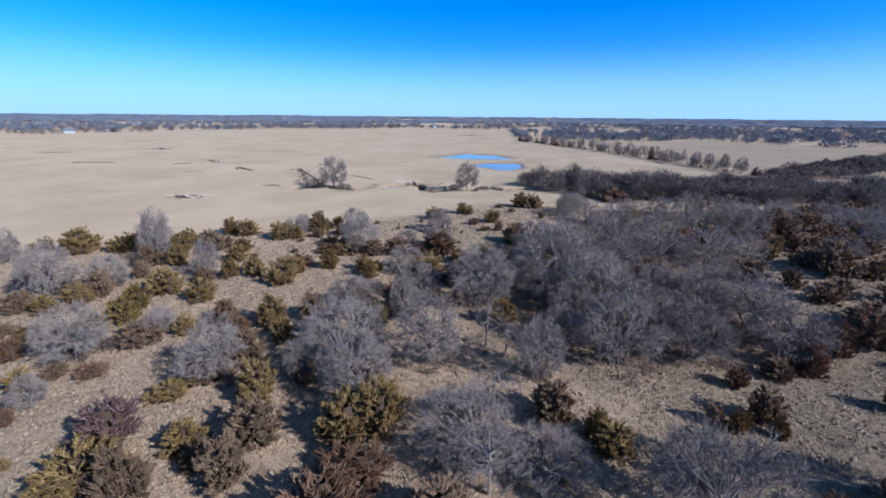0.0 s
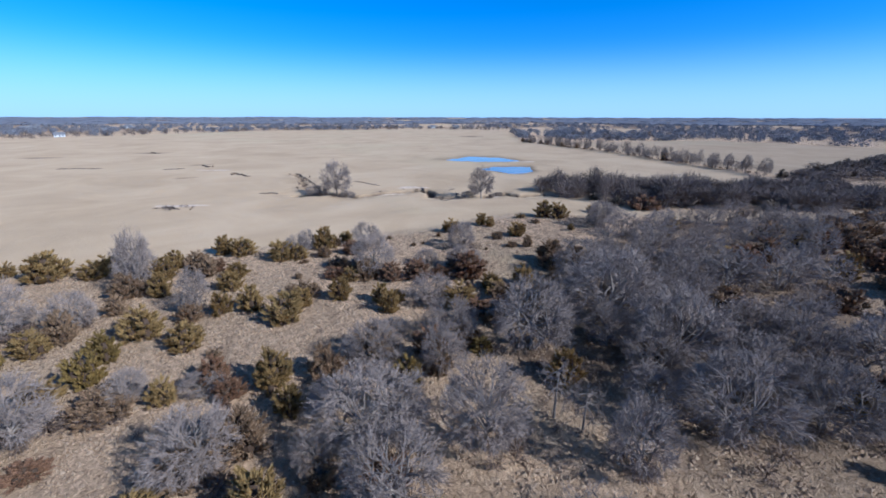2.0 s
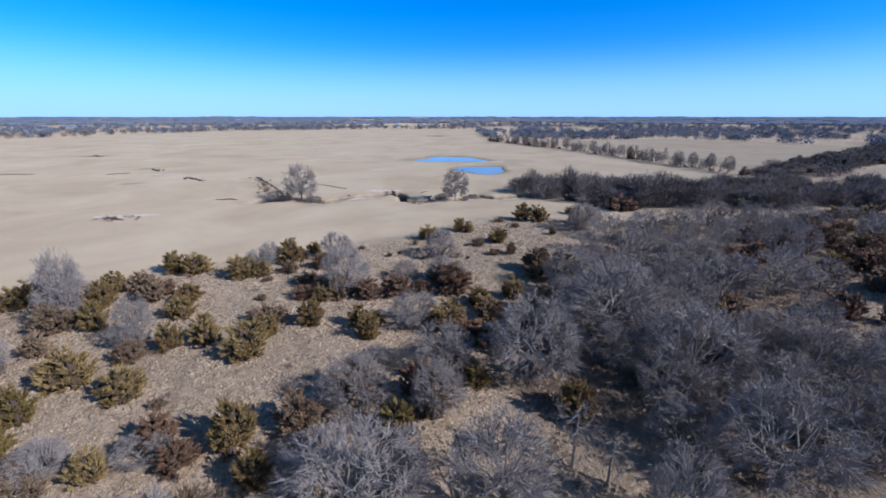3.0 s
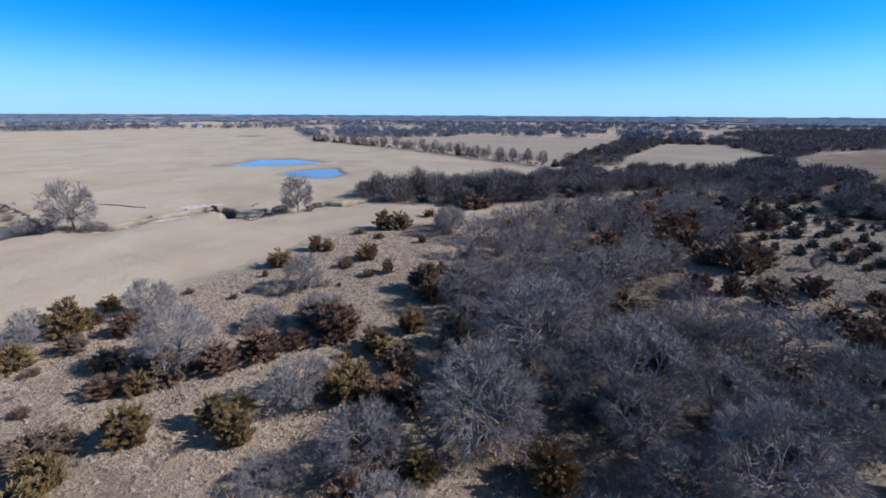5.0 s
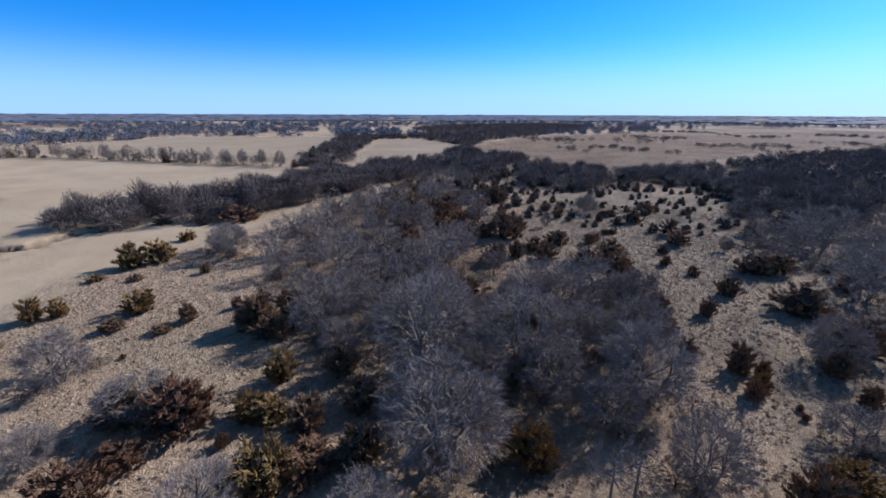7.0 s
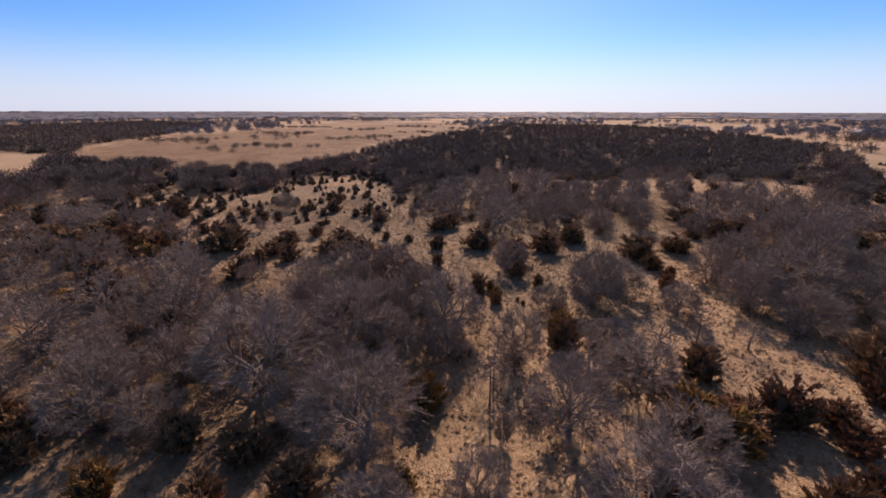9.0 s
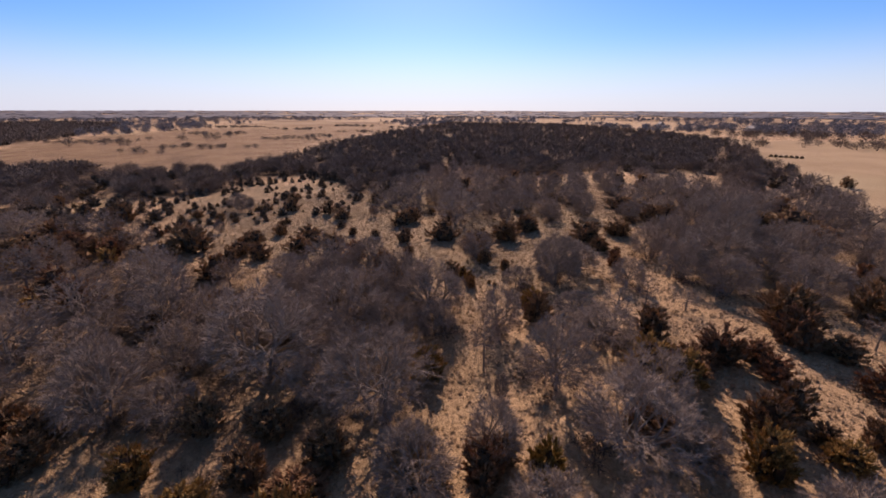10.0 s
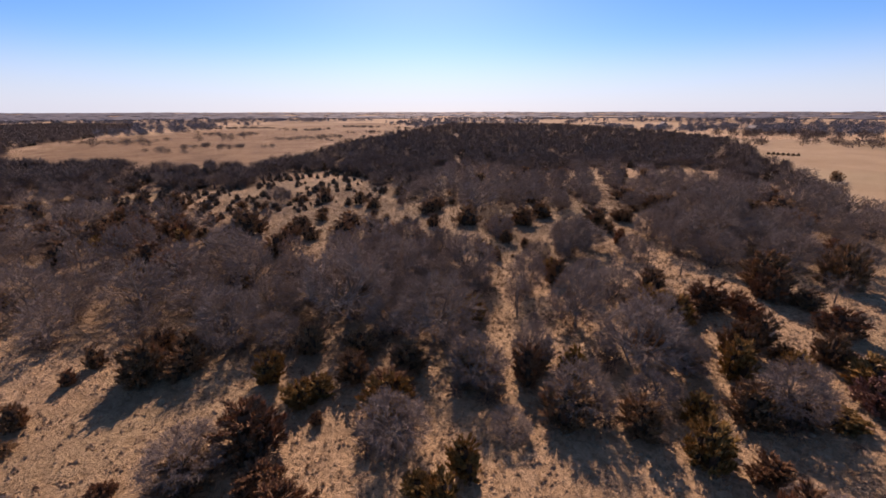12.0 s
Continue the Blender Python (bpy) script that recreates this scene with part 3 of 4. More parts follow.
BARE_SHAPES = [bare_tree_shape(s, 15, (5, 5, 21), 1.2) for s in (11, 12, 13)] + [bare_tree_shape(s, 15, (5, 5, 21), 0.8, 3) for s in (21, 22, 23)]
LIGHT_SHAPES = [bare_tree_shape(s, 13, (4, 4, 14), 1.2, 1, 0.02) for s in (14, 15, 16)] + [bare_tree_shape(s, 13, (4, 4, 14), 0.8, 3, 0.02) for s in (24, 25, 26)]
LIGHT = [(mesh_of("bare_trunk", t, GREY_BARK), mesh_of("bare_crown", c, TWIGS)) for t, c in LIGHT_SHAPES]
BARE = [(mesh_of("bare_trunk", t, GREY_BARK), mesh_of("bare_crown", c, TWIGS)) for t, c in BARE_SHAPES]
THIN_SHAPES = [bare_tree_shape(s, 9, (4, 4, 5), 2.2) for s in (31, 32)]
THIN = [(mesh_of("bare_trunk", t, GREY_BARK), mesh_of("bare_crown", c, TWIGS)) for t, c in THIN_SHAPES]
LIGHT_SIZE = [(2.1 * np.percentile(np.hypot(c[0][:, 0], c[0][:, 1]), 92), np.percentile(c[0][:, 2], 97)) for _, c in LIGHT_SHAPES]
BARE_SIZE = [(2.1 * np.percentile(np.hypot(c[0][:, 0], c[0][:, 1]), 92), np.percentile(c[0][:, 2], 97)) for _, c in BARE_SHAPES]
THIN_SIZE = [(2.1 * np.percentile(np.hypot(c[0][:, 0], c[0][:, 1]), 92), np.percentile(c[0][:, 2], 97)) for _, c in THIN_SHAPES]
PLACED = []
FLIGHT = [(0, 0), (-8, 26), (-19, 53), (-26, 66)]
dice = np.random.default_rng(7)


def plant(name, meshes, x, y, sx, sz, label, category, group):
    """One tree: an empty at its foot with its trunk and its crown."""
    ob = new(name)
    ob.empty_display_size = 0.3
    ob.matrix_basis = Matrix.LocRotScale((x, y, float(land(x, y))), Euler((0, 0, dice.uniform(0, 6.28))), (sx, sx * dice.uniform(0.9, 1.1), sz))
    for part_name, me in zip(("trunk", "crown"), meshes):
        part = new(part_name, me)
        part.parent = ob
    return tagged(ob, label, category, group)


CEDAR_WORDS = {"C": "olive-brown", "D": "dark brown", "Y": "yellowish olive", "R": "rust-red", "P": "purplish brown"}


def cedar(kind, x, y, wide, high):
    high = min(high, 1.2 * wide)
    size = "small" if high < 1.3 else "tall" if high > 3.2 else "low broad" if wide > 1.4 * high else "bushy"
    PLACED.append((x, y, wide / 2))
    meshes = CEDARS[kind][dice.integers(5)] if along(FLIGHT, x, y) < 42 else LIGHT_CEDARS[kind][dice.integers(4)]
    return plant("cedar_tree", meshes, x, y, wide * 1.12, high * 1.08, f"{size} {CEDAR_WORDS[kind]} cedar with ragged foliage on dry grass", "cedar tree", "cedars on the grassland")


def bare_tree(x, y, wide, high, thin=False, dense=False):
    k = int(dice.integers(2)) if thin else int(dice.integers(3)) if high > 0.8 * wide else int(dice.integers(3, 6))
    far = along(FLIGHT, x, y) > 42 and not dense
    meshes, (w0, h0) = (THIN[k], THIN_SIZE[k]) if thin else (LIGHT[k], LIGHT_SIZE[k]) if far else (BARE[k], BARE_SIZE[k])
    PLACED.append((x, y, wide / 2))
    size = "tall" if high > 6 else "low" if high < 4 else "medium"
    form = "sparse leafless tree with few thin branches" if thin else "grey leafless tree with a dense twiggy crown"
    return plant("bare_tree", meshes, x, y, wide / w0 * 1.05, high / h0 * 1.05, f"{size} {form}", "bare tree", "leafless trees")


def shrub(x, y, wide, high):
    k = int(dice.integers(3, 6))
    w0, h0 = BARE_SIZE[k]
    PLACED.append((x, y, wide / 2))
    return plant("bare_shrub", BARE[k], x, y, wide / w0 * 1.05, high / h0 * 1.05, "grey leafless shrub of many thin stems on dry grass", "shrub", "leafless shrubs")


def scatter(poly, gap, seed, tries=4000, clear=0.8, lanes=()):
    """Places in a polygon that keep a distance from one another and from what stands there."""
    rng = np.random.default_rng(seed)
    xs, ys = [p[0] for p in poly], [p[1] for p in poly]
    px, py = rng.uniform(min(xs), max(xs), tries), rng.uniform(min(ys), max(ys), tries)
    ok = inside(poly, px, py)
    for lane, half in lanes:
        ok &= along(lane, px, py) > half
    kept, old = [], [p for p in PLACED]
    for x, y in zip(px[ok], py[ok]):
        if all((x - a) ** 2 + (y - b) ** 2 > gap * gap for a, b in kept) and all((x - a) ** 2 + (y - b) ** 2 > (clear * c + 0.45 * gap) ** 2 for a, b, c in old):
            kept.append((float(x), float(y)))
    return kept


# ---- the trees that stand by themselves: x, y, width, height ----
for spot in [
    (14.2, -72.9, 10, 7), (15.3, -51.9, 7.1, 5.6), (17.7, -38.1, 10, 7), (7.1, -16.3, 7, 8.6), (5.1, -5.8, 10.2, 5.8), (13.5, -4.8, 5.9, 4.6),
    (43.8, -1.6, 7.4, 5.8), (51.4, 0.1, 6.7, 5.3), (-0, 0.4, 5.9, 4.6), (68.2, 5.6, 10, 7), (46.1, 8.8, 7.9, 6.2), (16.5, 10.9, 8.4, 4.2),
    (59.7, 12, 5.9, 4.6), (14.2, 15.7, 6.5, 6.2), (28.6, 17.6, 5.1, 4), (16.6, 20.2, 4.6, 2.7), (7, 20.3, 5.1, 2.3), (1.8, 22.5, 6.7, 3.3),
    (-30.9, 26.7, 2.4, 2.3), (-6.5, 28.3, 6, 4.5), (-19, 30.6, 5.1, 4.3), (-11.7, 30.8, 3, 3.2),
]:
    bare_tree(*spot)
for spot in [
    (-1, 32.6, 5.5, 5.9), (-32.6, 32.9, 5, 4.8), (-8.6, 33.4, 7.2, 5.3), (16.8, 33.6, 7.3, 5.7), (23.5, 34, 6.4, 5), (32.3, 34.1, 6.4, 5),
    (-12.1, 37.1, 3.9, 2.1), (33.3, 39.4, 7.2, 5.6), (14.3, 40.3, 5.3, 4.1), (-9.8, 42.9, 5.3, 3.6), (18, 43.3, 8.1, 6.3), (86, 43.5, 4.5, 3.5),
    (26.1, 45.6, 5.7, 4.5), (31.1, 45.7, 6, 4.7), (5.1, 45.8, 7.9, 6.1), (-2.7, 47.1, 5, 4), (-48.1, 48, 5.5, 5.7), (-42.2, 49.7, 4.6, 3.6),
    (14.9, 51.6, 10, 7), (21.9, 51.9, 5.3, 4.1), (-32, 54, 3.5, 4.5), (19.1, 58.3, 5.5, 4.3),
]:
    bare_tree(*spot)
for spot in [
    (-63.5, 58.5, 3.4, 4.5), (32.8, 58.8, 7.1, 5.5), (27.1, 58.9, 6.6, 5.2), (40.8, 59.9, 6.8, 5.3), (-43, 60.8, 4.6, 6.9), (15.6, 63.3, 6.5, 5.1),
    (-46.1, 64.5, 4.1, 5.2), (24.4, 65.5, 5.1, 4), (-13, 65.9, 6.2, 5.3), (34.3, 66.7, 6.5, 5.1), (-0.1, 68, 4.9, 3), (29.3, 70.8, 6.9, 5.4),
    (35.8, 81.6, 6.3, 4.9), (31.1, 84.9, 5.3, 4.2),
]:
    bare_tree(*spot)
for spot in [
    (0, -11.6, 7.6, 4.6), (13.2, -9.6, 5.4, 5.5), (6, 0.3, 5, 5.1), (61.6, 20, 1.9, 2.4), (8.5, 30.5, 4.2, 4.8), (0.8, 37, 1.1, 2.2),
    (-28.1, 37.6, 2.9, 2.5), (-23, 38.8, 3.1, 1.7), (-3.5, 41.5, 3.8, 3.9), (82.2, 42.7, 4.2, 3.7), (-8.5, 48.6, 3, 1.4), (66.5, 49.5, 2, 2.4),
    (-4.9, 55.9, 4.6, 3.4), (-5.8, 70, 3.8, 2.2), (-26.4, 73.7, 3.7, 3.1), (-26.2, 78, 3.1, 2.9), (-16.2, 78.5, 4.5, 3.9), (0.1, 78.7, 5.4, 4.2),
    (28.7, 91.1, 5.3, 4.8), (31.3, 95.2, 6.5, 3.8),
]:
    shrub(*spot)
for spot in [
    (0.6, -5.2, 1.8, 2.8), (0, 3.1, 1.7, 2.6), (3.6, 12.3, 2.6, 4.3), (3, 18.9, 3.7, 4.8), (6.3, 34.3, 2.6, 3.9), (4.6, 35.7, 3.1, 4.9),
]:
    bare_tree(*spot, thin=True)
for spot in [
    (-21.5, 19.7, 4.7, 2.5), (-27.2, 20.8, 0.7, 1.4), (11.7, 22.4, 2.6, 2.1), (-16.9, 22.6, 2.5, 2), (-6.6, 23.3, 3.3, 3.7), (11.1, 23.7, 1.7, 2.2),
    (24.1, 23.8, 1.2, 1.7), (-4, 24.4, 3.3, 3.9), (21.6, 24.5, 1.4, 2.3), (-14.1, 27.6, 3, 4.4), (-21.3, 27.9, 2.9, 1.3), (-33, 28.2, 1.8, 3.2),
    (-15.3, 36.4, 2.1, 2.7), (-25.3, 37.4, 2, 2.3), (-34.6, 37.6, 2.6, 2), (-17.6, 39.7, 3, 3.5), (-42, 44.5, 2.9, 2.6), (-28.2, 45.6, 3.2, 2.6),
    (-33.9, 48, 3.8, 3.1), (-20.6, 50.8, 3.7, 3.6), (-28.3, 52.8, 2.2, 3), (-9.5, 53.4, 2.2, 2.8),
]:
    cedar("C", *spot)
for spot in [
    (-25.4, 53.9, 2.6, 3.3), (-19.8, 54.4, 2.4, 2.4), (-1.5, 54.9, 3.8, 3.1), (-10.8, 56.1, 2.1, 3.1), (-9.1, 56.5, 2, 1.4), (-15.8, 57, 2.6, 2.7),
    (-38.5, 58.1, 2.7, 4), (3.4, 58.6, 2.7, 1.7), (-30.8, 60.1, 2.9, 2.4), (2.9, 60.3, 2.4, 2), (7.3, 61.5, 2.4, 2.9), (-16, 63, 1.8, 2),
    (-64.9, 63.7, 1.4, 1.5), (-41.7, 64, 3.4, 3.2), (-57.8, 64.2, 5.1, 3.9), (-31.7, 64.5, 2.9, 2.1), (-51.8, 64.8, 3.6, 2.5), (-63.8, 64.9, 2, 2.2),
    (-51.9, 67.1, 2.9, 2.5), (-42.6, 68.1, 2.5, 4.1), (-28.3, 71.8, 3.8, 3), (-25.8, 72, 2.7, 2.3),
]:
    cedar("C", *spot)
for spot in [
    (-35.5, 74.5, 3.8, 2.8), (-38.7, 75.1, 2.7, 3.1), (-23.1, 77.7, 3.4, 3.8), (-20.4, 82.2, 2.1, 1.9), (10.9, 85.3, 3.1, 2.7), (-1.3, 89, 3.1, 2.6),
    (22.4, 89.1, 1.6, 1.5), (6.7, 92.2, 1.8, 2.2), (5.1, 93.9, 2.2, 2.5), (22.6, 98.8, 3.9, 3.7), (14.6, 99.9, 2.1, 1.1), (19.5, 100.5, 3.9, 3.9),
    (32.8, 106.6, 3.1, 1.9),
]:
    cedar("C", *spot)
for spot in [
    (30.6, -49.8, 5.4, 3.3), (8.3, -45.1, 7.3, 4.1), (11.3, -39.2, 5, 3.5), (36.9, -31.8, 7, 3.5), (26.4, -27.7, 4.5, 3.4), (28.1, -22, 2.7, 1.5),
    (24.5, -12.5, 4.9, 3), (-12.8, -5.4, 4.9, 5.8), (25.1, -4.1, 5.9, 3.6), (20, -1.6, 2.9, 2.2), (35.7, -0.5, 4.3, 3.3), (-7.7, 4.3, 5.2, 5.1),
    (-12.6, 6.6, 3.2, 2.3), (33.7, 7.2, 4.5, 3.5), (58, 7.6, 2.2, 1.4), (50, 8.8, 2.3, 2.6), (32.8, 14.6, 5.1, 3.1), (53.4, 15.3, 3.9, 3.1),
    (40.1, 16.6, 5.3, 3.8), (23.2, 16.7, 1.2, 1.4), (0.1, 16.9, 3.2, 3.1), (22.2, 17.5, 1.4, 1.6),
]:
    cedar("D", *spot)
for spot in [
    (26.4, 17.9, 2, 2.3), (52.4, 18.1, 4.1, 3), (-18.1, 18.5, 2.8, 4.8), (64.8, 18.7, 1.6, 1.7), (-12.8, 20, 2.7, 3.4), (-15.3, 21.2, 2.1, 1.5),
    (18.7, 22.4, 0.6, 0.7), (19.8, 22.4, 0.5, 0.6), (42.6, 23, 2.7, 2.8), (-12.6, 23.5, 3.3, 3.2), (8.5, 25, 2.8, 3.6), (20.3, 25.2, 1.4, 1.6),
    (24.1, 25.5, 2.3, 2.7), (47.8, 26.1, 1.7, 1.4), (35.1, 26.3, 1.8, 2.1), (63.5, 26.5, 3.9, 2.7), (69.8, 27.3, 2.8, 3.2), (57.3, 29.1, 1.7, 1.7),
    (50.5, 29.4, 1.4, 1.6), (-11.2, 30, 2, 2.6), (-19.5, 30.1, 2.9, 2.5), (-32.2, 30.3, 1.8, 1.2),
]:
    cedar("D", *spot)
for spot in [
    (87.4, 30.3, 3, 2.5), (29.5, 31, 2.3, 1.9), (41.8, 31.9, 1.7, 1.1), (-17.5, 32.6, 3.6, 3.1), (76.9, 33.3, 3.4, 3.1), (45.8, 34.9, 2.3, 2.2),
    (-28.9, 35.8, 4.1, 1.9), (42.3, 36, 3.6, 4.1), (51, 36.9, 4.9, 2.9), (66.4, 37.1, 1.7, 1.2), (-43.3, 37.5, 1.4, 1.3), (81.3, 37.7, 2.6, 1.6),
    (65.6, 38.3, 1.9, 1.1), (82.5, 39.5, 2.7, 1.2), (46.6, 39.9, 5, 3), (60, 39.9, 1.9, 1.6), (58.1, 40.5, 2.4, 2.1), (-13.6, 40.7, 2.9, 2.9),
    (-4, 41.5, 2.5, 2.1), (-47.1, 42.7, 2.9, 2.4), (15.6, 43, 2.9, 2.3), (-24.8, 44.1, 1.2, 0.8),
]:
    cedar("D", *spot)
for spot in [
    (-9.9, 44.3, 3.9, 3), (55.4, 45.7, 3.9, 2.6), (73.5, 45.8, 1.6, 1.2), (47, 46.2, 3.4, 2.8), (-41.1, 46.7, 2.7, 3.2), (-2.1, 46.8, 4.2, 1.9),
    (76, 48.3, 1.9, 2.2), (50.8, 48.6, 3.8, 2.3), (26.8, 49.4, 2.9, 2.3), (46.6, 50.6, 2.6, 3), (-31, 51.3, 2.5, 1.9), (-55.1, 51.9, 1.7, 2.8),
    (82.1, 52.1, 3.1, 1.7), (-40.1, 52.9, 2.2, 2.3), (29.5, 53.1, 5.3, 3), (42.5, 53.2, 4.6, 3.3), (7, 53.4, 3.1, 2.6), (60.8, 54.3, 4.4, 3.3),
    (55.9, 54.8, 5.7, 5), (9.7, 57.2, 2.5, 3.4), (-42.4, 57.7, 3.8, 2.9), (-20.8, 58.1, 3.9, 1.7),
]:
    cedar("D", *spot)
for spot in [
    (55.2, 58.7, 4.5, 2.9), (0, 59.8, 0.9, 1.1), (30.4, 60.4, 3.7, 2.9), (-23.1, 63.6, 1.2, 0.8), (66.1, 64.4, 3.6, 3.2), (-14, 64.5, 3.7, 2.8),
    (-36.1, 64.6, 2.6, 4), (87.2, 65, 4.8, 4.6), (-15.5, 66.3, 2.4, 2.1), (15, 66.9, 2.4, 2.8), (79.5, 67.1, 2.9, 2.6), (-0.9, 68.3, 3.4, 2.4),
    (-39.6, 68.8, 3.5, 2.5), (-18.8, 68.8, 3.1, 1.6), (58.2, 68.8, 2.4, 2.3), (17.2, 69.1, 3, 2.7), (3.4, 69.8, 0.6, 0.6), (-24.2, 70, 1.4, 0.6),
    (13.5, 70.5, 3.6, 3.6), (63.3, 71.1, 3.8, 2.7), (95.4, 72.1, 4, 3.3), (-22, 73.1, 2.4, 1.7),
]:
    cedar("D", *spot)
for spot in [
    (17.8, 74, 1.8, 2.3), (80.3, 75.8, 3.8, 3.5), (4.3, 77.5, 0.6, 0.5), (11.4, 78.1, 1.7, 2.7), (8.9, 78.5, 1.9, 0.9), (68.1, 78.8, 5.7, 3.6),
    (-21.5, 78.9, 1.7, 1.8), (-8.1, 79.3, 0.9, 0.6), (-6.6, 80.6, 0.7, 0.5), (55.6, 81.2, 4.5, 3.6), (-12.9, 83.7, 1.1, 0.6), (7.1, 83.7, 2.2, 1.3),
    (71.2, 85.2, 4.7, 3.6), (-3.8, 85.5, 0.9, 1.1), (16.8, 95.4, 2, 1.1),
]:
    cedar("D", *spot)
for spot in [
    (-40.5, 36.6, 1.8, 1.2), (-6.5, 39.6, 2.3, 3.6), (-32.9, 39.7, 2.6, 4.9), (-43.4, 42, 2.3, 2.2), (-34.3, 43.5, 2.4, 4.9), (0.2, 44.9, 2.1, 1.5),
]:
    cedar("Y", *spot)
for spot in [
    (35.6, -71.2, 3.1, 2.7), (16.7, -0.9, 1.6, 1.7), (14.2, 2.9, 2, 2.2), (-9.3, 7.3, 3.8, 4), (-16.7, 10.8, 4.2, 2.9), (-8.3, 13.7, 2.6, 2.3),
    (-10.2, 15.2, 2.8, 2), (-6.4, 16.5, 3.9, 3.6), (-5.1, 20, 4.5, 2), (-30.9, 24.7, 1.1, 2.9), (24.9, 29.5, 1.6, 2.7), (-7.5, 30.1, 3.6, 1.6),
    (-29.5, 30.7, 2.3, 1), (32.9, 31.7, 2.9, 2.9), (-38.4, 32.7, 2.2, 2.5), (37.5, 34.5, 3.3, 3.7), (-20.5, 38, 2.2, 1.8), (32.5, 38.6, 2, 1.8),
    (-22.6, 40.2, 2.2, 2.6), (-4.8, 43.4, 2.8, 3.5), (0.8, 53, 3.6, 1.6), (70.5, 59.6, 3, 2.3),
]:
    cedar("R", *spot)
for spot in [
    (-10.5, 63.6, 3, 2.4), (-18.4, 64.1, 2.8, 1.7), (-6.8, 64.2, 3.8, 2.6), (0.3, 64.2, 4.2, 3.6), (-3.5, 64.5, 3, 1.6), (60.5, 65.4, 3.7, 3.3),
    (-36, 66.5, 2.9, 2), (41.6, 67.4, 5.1, 3.5), (46.9, 70.5, 4.7, 3.7), (70.1, 71.1, 4, 3.1), (1, 72.4, 1.7, 1.1), (59.9, 74.3, 4.7, 3.6),
    (-18.1, 74.9, 2.7, 2.3), (15.8, 75.7, 1.2, 1.3), (47, 109.8, 8.1, 3.6),
]:
    cedar("R", *spot)
for spot in [
    (-22.4, 23.4, 3.8, 2.9),
]:
    cedar("P", *spot)
for spot in [(21.5, 38.6, 6, 4.6), (12.2, 35.8, 4.6, 3.6), (26.4, 46.5, 5, 4), (28, 41, 6, 4.8)]:
    bare_tree(*spot)
bare_tree(4.1, 26, 4.2, 3.2, thin=True)
for spot in [(13.5, 70.5, 3.6, 3.2), (12.7, 67.4, 3.2, 2.4), (2.5, 50.6, 3.2, 2.5), (3.4, 55.6, 2.6, 2.8)]:
    cedar("D", *spot)

# ---- thickets: bare trees and cedars close together ----
LANES = [([(91, -10), (55, 11), (39, 21), (23, 20), (15, 24), (11, 31), (4, 34), (-3, 42)], 3.0), ([(70, -62), (41, -30), (22, -12), (12, -1), (2, 5), (-5, 6), (-10, 11), (-14, 15)], 3.4)]
for n, (x, y) in enumerate(scatter(WEDGE, 5.0, 3, clear=0.72, lanes=LANES)):
    if n % 4 == 3:
        cedar("DC"[n % 2], x, y, dice.uniform(2.2, 3.4), dice.uniform(2, 3))
    else:
        wide = dice.uniform(3.4, 5.4)
        bare_tree(x, y, wide, wide * dice.uniform(0.7, 0.95))
for n, (x, y) in enumerate(scatter(MIXED, 4.0, 4, clear=0.5)):
    if n % 2:
        bare_tree(x, y, dice.uniform(4, 7), dice.uniform(3, 4.8))
    else:
        cedar("DCDR"[n % 4], x, y, dice.uniform(2.5, 4.2), dice.uniform(2, 3.4))
for n, (x, y) in enumerate(scatter(BACK, 5.8, 5, clear=0.6, lanes=LANES)):
    if n % 5 != 2:
        bare_tree(x, y, dice.uniform(4, 7.5), dice.uniform(3.4, 5.4))
    else:
        cedar("DDR"[n % 3], x, y, dice.uniform(2.5, 4.5), dice.uniform(2.2, 3.6))
# the grazed slope with its trodden lanes
GRAZED = [(24, 12), (15, -7), (3, -31), (-11, -20), (-15, 9), (5, 13)]
TRODDEN = [([(20, -5), (0, 6), (-6, 6), (-12, 13), (-18, 21)], 2.0), ([(31, 12), (16, 27), (5, 38), (-2, 41)], 2.2), ([(-5, 19), (-11, 26), (-14, 31)], 1.3)]
for n, (x, y) in enumerate(scatter(GRAZED, 7.0, 12, clear=0.6, lanes=TRODDEN + LANES)):
    bare_tree(x, y, dice.uniform(3, 5), dice.uniform(2.4, 4), thin=n % 3 != 0)
# the open fringe of the main wood
FRINGE = [(80, 16), (56, 14), (44, 8), (40, -6), (30, -18), (22, -22), (40, -60), (60, -84), (84, -78), (88, -50), (110, -34), (106, -20), (94, -10), (78, 4)]
for n, (x, y) in enumerate(scatter(FRINGE, 5.8, 8, 900, clear=0.85, lanes=LANES)):
    if n % 3 == 1:
        cedar("DDR"[n % 3], x, y, dice.uniform(2.4, 4.6), dice.uniform(2, 3.6))
    else:
        bare_tree(x, y, dice.uniform(4, 7), dice.uniform(3, 4.8))

WOOD_EDGE = [(48, 0), (62, 6), (80, 16), (78, 4), (95, -12), (104, -24), (88, -34), (60, -30), (45, -15)]
for n, (x, y) in enumerate(scatter(WOOD_EDGE, 4.6, 15, 900, clear=0.7, lanes=LANES)):
    bare_tree(x, y, dice.uniform(4, 6.5), dice.uniform(2.8, 4.4))

# trees by the creek, in the hedge and alone in the fields
bare_tree(-33, 130, 8.2, 8.6, dense=True)
bare_tree(8.3, 124.5, 6.6, 7.6, dense=True)
shrub(-39, 131, 6, 3.2)
shrub(4.5, 126, 4, 1.6)
shrub(-30, 129, 5, 2.4)
cedar("D", 16, -113, 3.5, 3.4)
